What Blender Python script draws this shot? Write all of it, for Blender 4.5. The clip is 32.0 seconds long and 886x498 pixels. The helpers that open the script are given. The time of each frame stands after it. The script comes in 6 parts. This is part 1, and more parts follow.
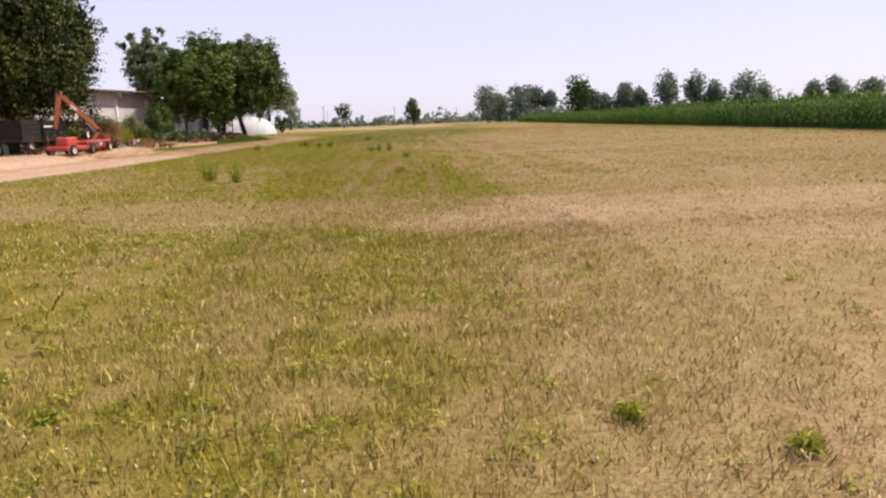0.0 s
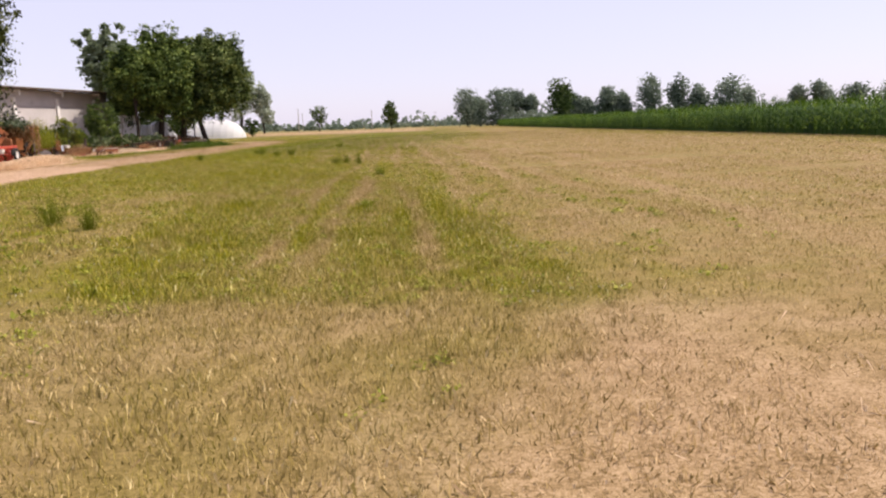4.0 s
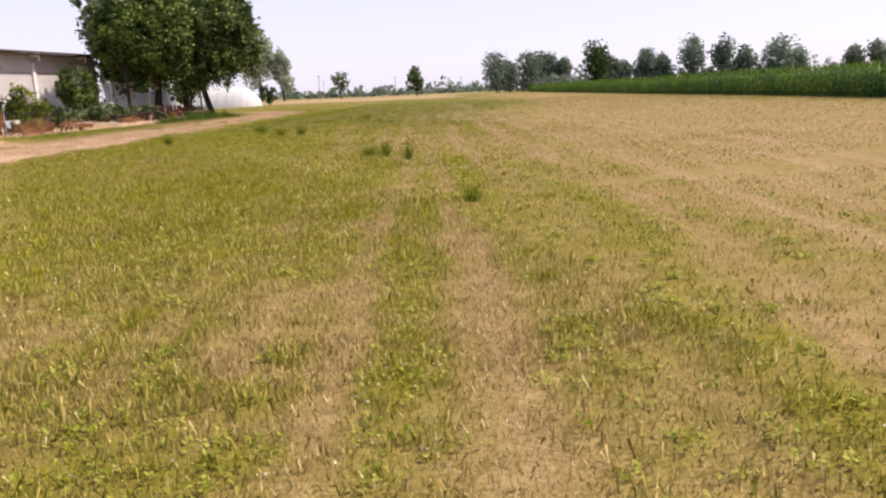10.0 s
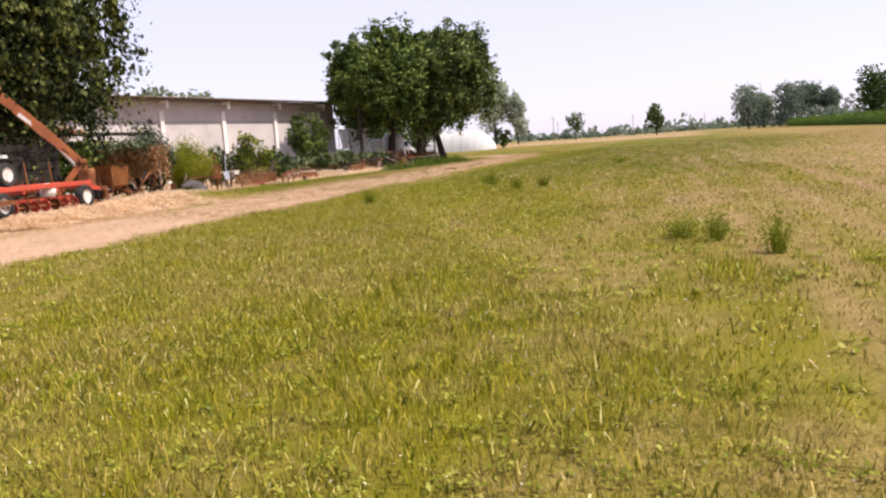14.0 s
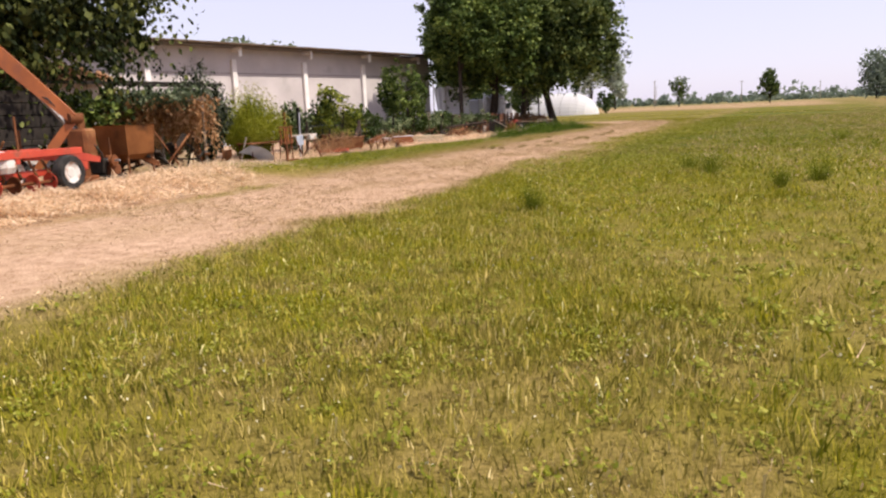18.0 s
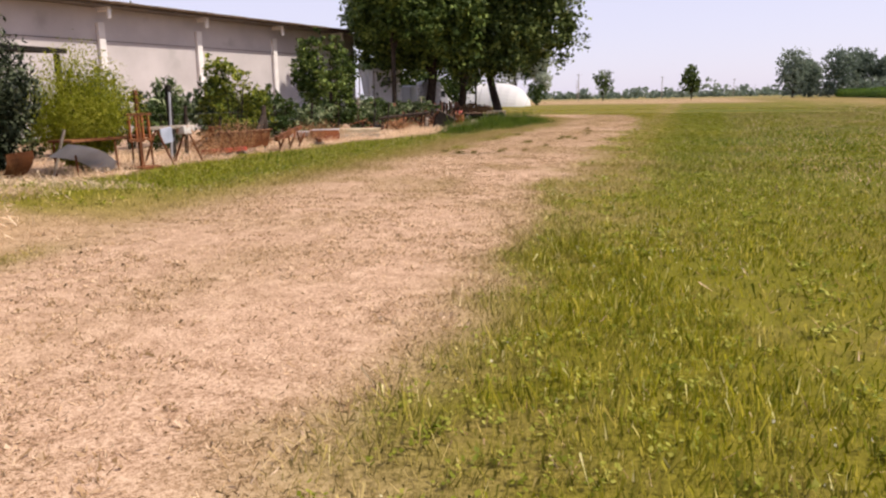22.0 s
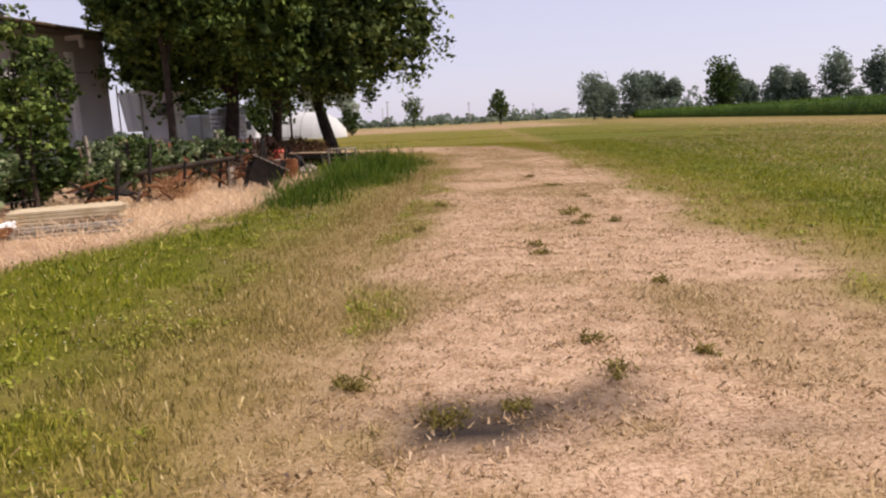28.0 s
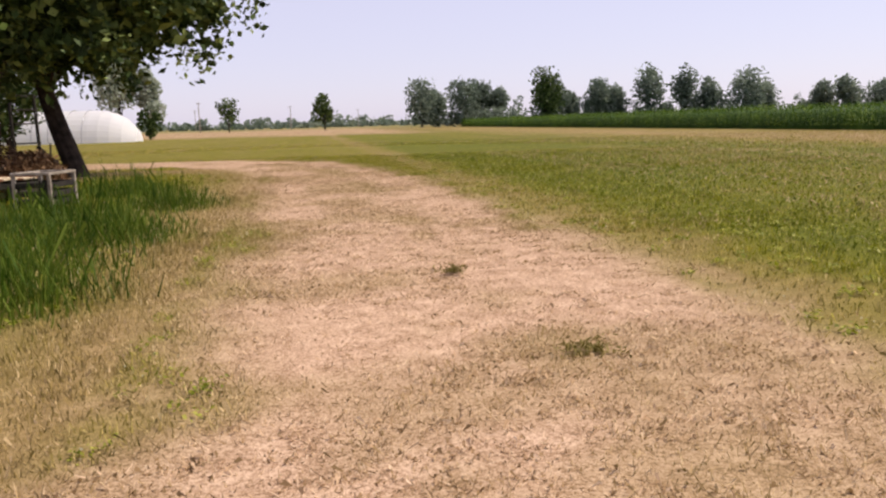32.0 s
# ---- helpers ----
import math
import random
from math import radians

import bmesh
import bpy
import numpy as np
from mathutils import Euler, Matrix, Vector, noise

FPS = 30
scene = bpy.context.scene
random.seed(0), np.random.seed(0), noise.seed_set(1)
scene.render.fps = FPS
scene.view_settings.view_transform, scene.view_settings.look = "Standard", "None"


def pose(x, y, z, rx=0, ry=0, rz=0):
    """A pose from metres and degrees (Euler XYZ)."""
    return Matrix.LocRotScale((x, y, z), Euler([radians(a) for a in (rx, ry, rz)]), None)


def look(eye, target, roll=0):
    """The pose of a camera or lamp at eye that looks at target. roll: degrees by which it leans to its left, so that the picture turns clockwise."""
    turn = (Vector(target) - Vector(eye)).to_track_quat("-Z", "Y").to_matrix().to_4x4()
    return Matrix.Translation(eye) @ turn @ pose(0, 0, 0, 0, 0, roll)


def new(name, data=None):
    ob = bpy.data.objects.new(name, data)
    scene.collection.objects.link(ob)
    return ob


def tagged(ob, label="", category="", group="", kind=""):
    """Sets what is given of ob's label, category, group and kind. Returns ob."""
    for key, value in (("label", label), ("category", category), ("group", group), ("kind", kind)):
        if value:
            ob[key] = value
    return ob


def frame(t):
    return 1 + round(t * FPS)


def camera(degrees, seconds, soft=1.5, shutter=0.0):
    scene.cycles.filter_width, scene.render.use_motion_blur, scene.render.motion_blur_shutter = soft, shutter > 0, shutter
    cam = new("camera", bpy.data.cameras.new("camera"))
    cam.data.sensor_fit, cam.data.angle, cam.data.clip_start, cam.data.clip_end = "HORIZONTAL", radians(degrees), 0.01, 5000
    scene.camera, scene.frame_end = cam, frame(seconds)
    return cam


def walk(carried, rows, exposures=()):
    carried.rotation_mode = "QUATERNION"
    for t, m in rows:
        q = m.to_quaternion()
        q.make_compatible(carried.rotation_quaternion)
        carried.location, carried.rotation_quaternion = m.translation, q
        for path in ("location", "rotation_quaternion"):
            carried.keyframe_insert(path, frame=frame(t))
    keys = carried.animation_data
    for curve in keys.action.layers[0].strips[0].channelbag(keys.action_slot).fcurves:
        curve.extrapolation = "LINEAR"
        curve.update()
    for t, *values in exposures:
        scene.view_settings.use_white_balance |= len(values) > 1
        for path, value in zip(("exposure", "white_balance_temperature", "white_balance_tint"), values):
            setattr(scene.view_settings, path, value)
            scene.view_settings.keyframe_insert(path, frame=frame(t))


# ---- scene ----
cam = camera(62.3, 32.0, soft=2.3)

# seconds, place of the eye, yaw, pitch, roll
PATH = [
    (0, 0.14, 0.13, 1.41, 0.24, -9.90, -2.21),
    (0.5, 0.06, 1.13, 1.42, -1.52, -10.67, -2.45),
    (1, 0.02, 2.18, 1.43, -2.37, -10.48, -2.55),
    (1.5, -0.03, 3.24, 1.44, -2.68, -10.85, -2.69),
    (2, -0.07, 4.28, 1.45, -2.92, -10.25, -2.36),
    (2.5, -0.10, 5.30, 1.48, -2.81, -10.13, -2.72),
    (4.5, -0.15, 8.99, 1.44, -0.98, -9.60, -1.88),
    (5, -0.25, 9.97, 1.46, 0.28, -10.42, -2.70),
    (5.5, -0.39, 10.99, 1.43, 0.66, -9.54, -1.89),
    (6, -0.53, 12.04, 1.46, 1.20, -8.74, -2.06),
    (6.5, -0.67, 13.02, 1.49, 1.62, -8.48, -2.56),
    (7, -0.82, 14.01, 1.51, 1.88, -10.21, -2.20),
    (7.5, -0.97, 14.94, 1.50, 1.57, -10.58, -2.00),
    (8, -1.11, 15.88, 1.52, 1.52, -10.74, -2.27),
    (8.5, -1.29, 16.81, 1.50, 1.20, -10.49, -2.45),
    (9, -1.45, 17.77, 1.49, 0.60, -11.36, -2.33),
    (9.5, -1.55, 18.97, 1.53, 0.34, -11.61, -2.96),
    (10, -1.70, 20.04, 1.49, 0.35, -12.16, -2.36),
    (10.5, -1.87, 21.12, 1.47, 0.44, -11.39, -1.97),
    (11, -1.98, 22.19, 1.44, 1.53, -11.59, -1.53),
    (11.5, -2.11, 23.20, 1.41, 3.75, -10.88, -1.83),
    (12, -2.29, 24.15, 1.43, 6.20, -11.44, -2.01),
    (12.5, -2.50, 25.12, 1.45, 9.14, -12.67, -2.22),
    (13, -2.80, 26.11, 1.45, 11.92, -11.95, -2.51),
    (13.5, -3.17, 27.07, 1.42, 14.65, -8.86, -2.93),
    (14, -3.49, 28.00, 1.42, 18.17, -8.04, -3.90),
    (14.5, -4.02, 28.95, 1.39, 20.44, -10.59, -2.93),
    (16.5, -6.34, 32.83, 1.36, 23.39, -10.30, -1.18),
    (17, -6.89, 33.75, 1.40, 24.49, -10.71, -2.81),
    (17.5, -7.49, 34.74, 1.42, 24.47, -8.68, -1.79),
    (18, -8.07, 35.70, 1.44, 24.67, -10.51, -2.57),
    (18.5, -8.67, 36.69, 1.40, 23.80, -9.54, -1.24),
    (19, -9.26, 37.70, 1.46, 23.41, -9.98, -1.20),
    (19.5, -9.85, 38.57, 1.44, 23.17, -10.10, -0.74),
    (20, -10.48, 39.49, 1.42, 21.99, -11.18, 0.17),
    (20.5, -10.95, 40.49, 1.30, 20.87, -10.13, -0.05),
    (21, -11.47, 41.55, 1.35, 19.60, -10.70, -0.49),
    (21.5, -11.92, 42.69, 1.37, 17.74, -8.80, 0.22),
    (22, -12.40, 43.66, 1.40, 18.15, -11.54, -1.04),
    (22.5, -12.89, 44.81, 1.44, 18.80, -9.92, -0.97),
    (23, -13.43, 45.96, 1.44, 18.78, -9.98, -1.09),
    (23.5, -14.01, 47.08, 1.47, 17.84, -10.20, -0.63),
    (24, -14.57, 48.19, 1.47, 15.65, -10.83, -0.38),
    (24.5, -15.13, 49.18, 1.47, 12.64, -10.15, 0.09),
    (25, -15.56, 50.25, 1.48, 10.41, -10.79, -0.12),
    (25.5, -15.94, 51.49, 1.47, 9.46, -11.07, -1.60),
    (27.5, -17.49, 57.30, 1.45, 4.47, -8.91, -2.06),
    (28, -17.73, 58.65, 1.47, 3.17, -9.80, -2.74),
    (28.5, -17.98, 60.01, 1.46, -0.05, -10.58, -1.86),
    (29, -18.12, 61.41, 1.48, -3.02, -10.92, -1.62),
    (29.5, -18.24, 62.95, 1.46, -5.91, -10.45, -1.45),
    (30, -18.27, 64.43, 1.48, -8.22, -12.69, -1.33),
    (30.5, -18.28, 65.84, 1.44, -10.91, -9.17, -0.96),
    (31, -18.18, 67.35, 1.44, -12.27, -9.95, -1.64),
    (31.5, -18.04, 68.88, 1.44, -12.04, -10.37, -1.73),
    (32, -17.89, 70.40, 1.45, -10.64, -9.82, -1.45),
]
walk(cam, [(t, pose(x, y, z, 90 + p, 0, w) @ pose(0, 0, 0, 0, 0, r)) for t, x, y, z, w, p, r in PATH],
     exposures=((0, 0.12, 6880, 15), (9, 0.21, 6880, 15), (13, 0.33, 6880, 15), (17, 0.18, 6880, 15), (20.5, 0.13, 6880, 15), (23, -0.02, 6880, 15), (25, -0.14, 6880, 15), (28, -0.12, 6880, 15), (32, -0.04, 6880, 15)))

# ---- light ----
SUN_AZ, SUN_EL = radians(82), radians(52)      # clockwise from +y, and above the horizon
world = bpy.data.worlds.new("world")
scene.world = world
world.use_nodes = True
wn = world.node_tree
sky = wn.nodes.new("ShaderNodeTexSky")
sky.sky_type, sky.sun_disc = "NISHITA", False
sky.sun_elevation, sky.sun_rotation = SUN_EL, SUN_AZ
sky.air_density, sky.dust_density, sky.ozone_density = 1.0, 0.7, 3.0
haze = wn.nodes.new("ShaderNodeMix")                 # summer haze evens out the sky
haze.data_type = "RGBA"
haze.inputs[0].default_value = 0.6
haze.inputs[7].default_value = (8.6, 8.4, 11.0, 1)
wn.links.new(sky.outputs[0], haze.inputs[6])
wn.links.new(haze.outputs[2], wn.nodes["Background"].inputs[0])
wn.nodes["Background"].inputs[1].default_value = 0.11
sun = new("sun", bpy.data.lights.new("sun", "SUN"))
sun.data.energy, sun.data.angle, sun.data.color = 5.0, radians(0.6), (1.0, 0.93, 0.83)
sun.matrix_world = look((60, 40, 90), (60 - math.sin(SUN_AZ) * math.cos(SUN_EL), 40 - math.cos(SUN_AZ) * math.cos(SUN_EL), 90 - math.sin(SUN_EL)))


# ---- materials ----
def mat(name, dark, light, scale=3.0, rough=0.8, metal=0.0, bump=0.3, fine=40.0, stain=None, stain_scale=0.8, stain_at=0.55):
    """Two tones mixed by noise at two scales, an optional stain of its own shape, and fine relief."""
    m = bpy.data.materials.new(name)
    m.use_nodes = True
    nt = m.node_tree
    p = nt.nodes["Principled BSDF"]
    p.inputs["Roughness"].default_value, p.inputs["Metallic"].default_value = rough, metal
    p.inputs["Specular IOR Level"].default_value = 0.15 if rough > 0.72 else 0.5
    geo = nt.nodes.new("ShaderNodeNewGeometry")
    info = nt.nodes.new("ShaderNodeObjectInfo")

    def noise_at(sc, detail):
        n = nt.nodes.new("ShaderNodeTexNoise")
        n.inputs["Scale"].default_value, n.inputs["Detail"].default_value = sc, detail
        nt.links.new(geo.outputs["Position"], n.inputs["Vector"])
        return n

    a, b = noise_at(scale, 4), noise_at(fine, 3)
    add = nt.nodes.new("ShaderNodeMath")
    add.operation = "MULTIPLY_ADD"
    add.inputs[1].default_value = 0.45
    nt.links.new(b.outputs["Fac"], add.inputs[0])
    nt.links.new(a.outputs["Fac"], add.inputs[2])
    jit = nt.nodes.new("ShaderNodeMath")
    jit.operation = "MULTIPLY_ADD"
    jit.inputs[1].default_value = 0.18
    nt.links.new(info.outputs["Random"], jit.inputs[0])
    nt.links.new(add.outputs[0], jit.inputs[2])
    ramp = nt.nodes.new("ShaderNodeValToRGB")
    ramp.color_ramp.elements[0].position, ramp.color_ramp.elements[0].color = 0.5, (*dark, 1)
    ramp.color_ramp.elements[1].position, ramp.color_ramp.elements[1].color = 1.0, (*light, 1)
    nt.links.new(jit.outputs[0], ramp.inputs[0])
    out = ramp.outputs[0]
    if stain:
        c = noise_at(stain_scale, 6)
        r2 = nt.nodes.new("ShaderNodeValToRGB")
        r2.color_ramp.elements[0].position, r2.color_ramp.elements[1].position = stain_at, stain_at + 0.12
        nt.links.new(c.outputs["Fac"], r2.inputs[0])
        mix = nt.nodes.new("ShaderNodeMix")
        mix.data_type = "RGBA"
        nt.links.new(r2.outputs[0], mix.inputs[0])
        nt.links.new(out, mix.inputs[6])
        mix.inputs[7].default_value = (*stain, 1)
        out = mix.outputs[2]
    nt.links.new(out, p.inputs["Base Color"])
    bn = nt.nodes.new("ShaderNodeBump")
    bn.inputs["Strength"].default_value, bn.inputs["Distance"].default_value = bump, 0.02
    nt.links.new(b.outputs["Fac"], bn.inputs["Height"])
    nt.links.new(bn.outputs[0], p.inputs["Normal"])
    return m


def leaf_mat(name, tones, clump=0.5, gloss=0.5, through_light=0.35):
    """Leaves: a tone for each leaf and for each clump, with some light passing through."""
    m = bpy.data.materials.new(name)
    m.use_nodes = True
    nt = m.node_tree
    p = nt.nodes["Principled BSDF"]
    p.inputs["Roughness"].default_value = gloss
    p.inputs["Specular IOR Level"].default_value = 0.15
    geo = nt.nodes.new("ShaderNodeNewGeometry")
    n = nt.nodes.new("ShaderNodeTexNoise")
    n.inputs["Scale"].default_value = clump
    n.inputs["Detail"].default_value = 3
    nt.links.new(geo.outputs["Position"], n.inputs["Vector"])
    add = nt.nodes.new("ShaderNodeMath")
    add.operation = "MULTIPLY_ADD"
    add.inputs[1].default_value = 0.5
    nt.links.new(geo.outputs["Random Per Island"], add.inputs[0])
    nt.links.new(n.outputs["Fac"], add.inputs[2])
    ramp = nt.nodes.new("ShaderNodeValToRGB")
    e = ramp.color_ramp.elements
    e[0].position, e[0].color = 0.35, (*tones[0], 1)
    e[1].position, e[1].color = 1.05, (*tones[-1], 1)
    if len(tones) > 2:
        k = e.new(0.75)
        k.color = (*tones[1], 1)
    nt.links.new(add.outputs[0], ramp.inputs[0])
    nt.links.new(ramp.outputs[0], p.inputs["Base Color"])
    tr = nt.nodes.new("ShaderNodeBsdfTranslucent")
    nt.links.new(ramp.outputs[0], tr.inputs[0])
    mix = nt.nodes.new("ShaderNodeMixShader")
    mix.inputs[0].default_value = through_light
    nt.links.new(p.outputs[0], mix.inputs[1])
    nt.links.new(tr.outputs[0], mix.inputs[2])
    nt.links.new(mix.outputs[0], nt.nodes["Material Output"].inputs[0])
    return m


def ground_mat(name, is_blade):
    """Soil and sward: dry straw, green and trodden track, by the masks carried in the mesh."""
    m = bpy.data.materials.new(name)
    m.use_nodes = True
    nt = m.node_tree
    p = nt.nodes["Principled BSDF"]
    p.inputs["Roughness"].default_value = 0.75 if is_blade else 0.95
    p.inputs["Specular IOR Level"].default_value = 0.1
    geo = nt.nodes.new("ShaderNodeNewGeometry")

    def attr(a):
        n = nt.nodes.new("ShaderNodeAttribute")
        n.attribute_name = a
        return n.outputs["Fac"]

    def noise_at(sc, detail):
        n = nt.nodes.new("ShaderNodeTexNoise")
        n.inputs["Scale"].default_value, n.inputs["Detail"].default_value = sc, detail
        nt.links.new(geo.outputs["Position"], n.inputs["Vector"])
        return n.outputs["Fac"]

    def blend(a, b, share):
        n = nt.nodes.new("ShaderNodeMix")
        n.inputs[0].default_value = share
        nt.links.new(b, n.inputs[2])
        nt.links.new(a, n.inputs[3])
        return n.outputs[0]

    def ramp(fac, stops):
        n = nt.nodes.new("ShaderNodeValToRGB")
        e = n.color_ramp.elements
        e[0].position, e[0].color = stops[0][0], (*stops[0][1], 1)
        e[1].position, e[1].color = stops[-1][0], (*stops[-1][1], 1)
        for pos, col in stops[1:-1]:
            e.new(pos).color = (*col, 1)
        nt.links.new(fac, n.inputs[0])
        return n.outputs[0]

    def mix(fac, a, b):
        n = nt.nodes.new("ShaderNodeMix")
        n.data_type = "RGBA"
        nt.links.new(fac, n.inputs[0])
        nt.links.new(a, n.inputs[6])
        nt.links.new(b, n.inputs[7])
        return n.outputs[2]

    fine = geo.outputs["Random Per Island"] if is_blade else blend(noise_at(120, 3), blend(noise_at(42, 5), noise_at(5, 4), 0.62), 0.42)
    green = ramp(fine, GREEN_BLADE if is_blade else GREEN_SOIL)
    dry = ramp(fine, DRY_BLADE if is_blade else DRY_SOIL)
    track = ramp(fine, TRACK_BLADE if is_blade else TRACK_SOIL)
    green = mix(attr("deep"), green, ramp(fine, DEEP_BLADE if is_blade else DEEP_SOIL))
    col = mix(attr("green"), dry, green)
    col = mix(attr("track"), col, track)
    if not is_blade:
        far = ramp(noise_at(0.013, 2), ((0.42, (0.20, 0.17, 0.05)), (0.5, (0.13, 0.14, 0.04)), (0.6, (0.36, 0.27, 0.13))))
        col = mix(attr("far"), col, far)
        dark = nt.nodes.new("ShaderNodeRGB")
        dark.outputs[0].default_value = (0.026, 0.021, 0.019, 1)
        col = mix(attr("dark_patch"), col, dark.outputs[0])
        bn = nt.nodes.new("ShaderNodeBump")
        bn.inputs["Strength"].default_value, bn.inputs["Distance"].default_value = 0.7, 0.012
        nt.links.new(fine, bn.inputs["Height"])
        nt.links.new(bn.outputs[0], p.inputs["Normal"])
    nt.links.new(col, p.inputs["Base Color"])
    if is_blade:                                     # normals leaned upward so that the flat blades shade lighter
        soft = nt.nodes.new("ShaderNodeVectorMath")
        soft.operation = "MULTIPLY_ADD"
        soft.inputs[1].default_value, soft.inputs[2].default_value = (0.4, 0.4, 0.4), (0, 0, 0.75)
        unit = nt.nodes.new("ShaderNodeVectorMath")
        unit.operation = "NORMALIZE"
        nt.links.new(geo.outputs["Normal"], soft.inputs[0])
        nt.links.new(soft.outputs[0], unit.inputs[0])
        nt.links.new(unit.outputs[0], p.inputs["Normal"])
        tr = nt.nodes.new("ShaderNodeBsdfTranslucent")
        nt.links.new(col, tr.inputs[0])
        ms = nt.nodes.new("ShaderNodeMixShader")
        ms.inputs[0].default_value = 0.38
        nt.links.new(p.outputs[0], ms.inputs[1])
        nt.links.new(tr.outputs[0], ms.inputs[2])
        nt.links.new(ms.outputs[0], nt.nodes["Material Output"].inputs[0])
    return m


GREEN_BLADE = ((0.0, (0.091, 0.106, 0.004)), (0.35, (0.195, 0.207, 0.007)), (0.75, (0.349, 0.317, 0.016)), (0.96, (0.546, 0.449, 0.062)), (1.0, (0.940, 0.884, 0.398)))
DEEP_BLADE = ((0.0, (0.051, 0.0765, 0.0034)), (0.4, (0.1191, 0.1566, 0.0068)), (0.8, (0.2214, 0.2471, 0.017)), (1.0, (0.5778, 0.5279, 0.1364)))
DRY_BLADE = ((0.0, (0.16, 0.118, 0.026)), (0.3, (0.33, 0.232, 0.078)), (0.75, (0.50, 0.355, 0.158)), (1.0, (0.80, 0.60, 0.36)))
TRACK_BLADE = ((0.0, (0.22, 0.14, 0.07)), (0.25, (0.38, 0.25, 0.13)), (0.6, (0.57, 0.39, 0.235)), (1.0, (0.80, 0.61, 0.42)))
# meadow soil tones are darkened to paint in shade between the blades
GREEN_SOIL = ((0.37, (0.052, 0.052, 0.004)), (0.5, (0.135, 0.124, 0.009)), (0.66, (0.244, 0.209, 0.022)))
DEEP_SOIL = ((0.37, (0.0292, 0.0381, 0.0029)), (0.5, (0.0805, 0.0938, 0.0058)), (0.66, (0.1464, 0.153, 0.0146)))
DRY_SOIL = ((0.36, (0.095, 0.063, 0.021)), (0.48, (0.216, 0.147, 0.058)), (0.60, (0.356, 0.246, 0.121)))
TRACK_SOIL = ((0.385, (0.13, 0.078, 0.043)), (0.46, (0.34, 0.212, 0.127)), (0.57, (0.58, 0.412, 0.284)))

SOIL = ground_mat("soil_and_sward", False)
BLADE = ground_mat("grass_blades", True)
# the near-black low tones stand in for shade inside the crowns
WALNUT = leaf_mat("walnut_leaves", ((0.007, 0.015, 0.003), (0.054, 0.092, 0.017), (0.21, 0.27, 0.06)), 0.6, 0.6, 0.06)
# paler copy of WALNUT, its light tones painted as sunlit leaves
SUNLIT_WALNUT = leaf_mat("sunlit_walnut_leaves", ((0.007, 0.014, 0.004), (0.055, 0.088, 0.02), (0.24, 0.29, 0.085)), 0.6, 0.6, 0.08)
# poplar greens raised towards grey, with the haze put into them
HAZED_POPLAR = leaf_mat("hazed_poplar_leaves", ((0.10, 0.135, 0.075), (0.18, 0.225, 0.135), (0.28, 0.33, 0.21)), 0.5, 0.6, 0.55)
# a still paler copy for the farthest poplars, again painted haze
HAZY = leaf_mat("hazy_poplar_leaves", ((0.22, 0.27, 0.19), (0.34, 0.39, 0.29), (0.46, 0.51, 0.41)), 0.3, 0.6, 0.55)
# willow tones lowered to paint in the dark under its crown
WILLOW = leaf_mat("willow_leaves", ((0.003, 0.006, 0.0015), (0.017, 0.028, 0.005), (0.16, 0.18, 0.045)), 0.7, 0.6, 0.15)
HEDGE = leaf_mat("hedge_leaves", ((0.014, 0.032, 0.008), (0.045, 0.078, 0.018), (0.14, 0.19, 0.055)), 0.9, 0.5, 0.25)
BROOM = leaf_mat("broom_sprigs", ((0.10, 0.13, 0.008), (0.24, 0.26, 0.015), (0.42, 0.42, 0.06)), 0.9, 0.6, 0.5)
CORN = leaf_mat("corn_leaves", ((0.016, 0.045, 0.004), (0.05, 0.105, 0.009), (0.13, 0.20, 0.022)), 0.4, 0.65)
LUSH = leaf_mat("lush_grass", ((0.02, 0.05, 0.004), (0.06, 0.112, 0.009), (0.155, 0.21, 0.025)), 1.3, 0.6, 0.35)
DRYSTALK = leaf_mat("dry_stalks", ((0.15, 0.07, 0.027), (0.36, 0.185, 0.08), (0.60, 0.38, 0.20)), 1.2)
OLDHAY = leaf_mat("old_brown_hay", ((0.05, 0.027, 0.013), (0.12, 0.066, 0.032), (0.25, 0.15, 0.08)), 1.0, 0.8, 0.15)
DULL = leaf_mat("dull_tuft_leaves", ((0.10, 0.085, 0.02), (0.20, 0.165, 0.04), (0.36, 0.29, 0.10)), 2.0, 0.7, 0.3)
HERB = leaf_mat("clover_leaves", ((0.12, 0.15, 0.012), (0.25, 0.275, 0.024), (0.45, 0.44, 0.09)), 2.2, 0.55, 0.4)
CREAM = leaf_mat("cream_petals", ((0.55, 0.50, 0.28), (0.70, 0.66, 0.45), (0.80, 0.78, 0.62)), 2.0, 0.7, 0.4)
WEED = leaf_mat("weed_leaves", ((0.07, 0.09, 0.006), (0.15, 0.18, 0.012), (0.27, 0.29, 0.04)), 2.0, 0.65, 0.5)
# far leaves lightened and greyed: distance haze painted into the colour
HAZED_FAR = leaf_mat("hazed_far_leaves", ((0.09, 0.128, 0.09), (0.16, 0.205, 0.15), (0.26, 0.31, 0.235)), 0.12, 0.7, 0.45)
# dark and middle tones hold the shade in the heart of the bush
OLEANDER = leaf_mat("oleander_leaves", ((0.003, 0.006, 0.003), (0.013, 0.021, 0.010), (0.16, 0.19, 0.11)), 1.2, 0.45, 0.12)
GREY = leaf_mat("grey_green_leaves", ((0.02, 0.034, 0.016), (0.07, 0.10, 0.05), (0.20, 0.24, 0.14)), 1.5, 0.5, 0.2)
LAUREL = leaf_mat("laurel_leaves", ((0.022, 0.038, 0.006), (0.10, 0.14, 0.017), (0.42, 0.45, 0.07)), 1.4, 0.45, 0.25)
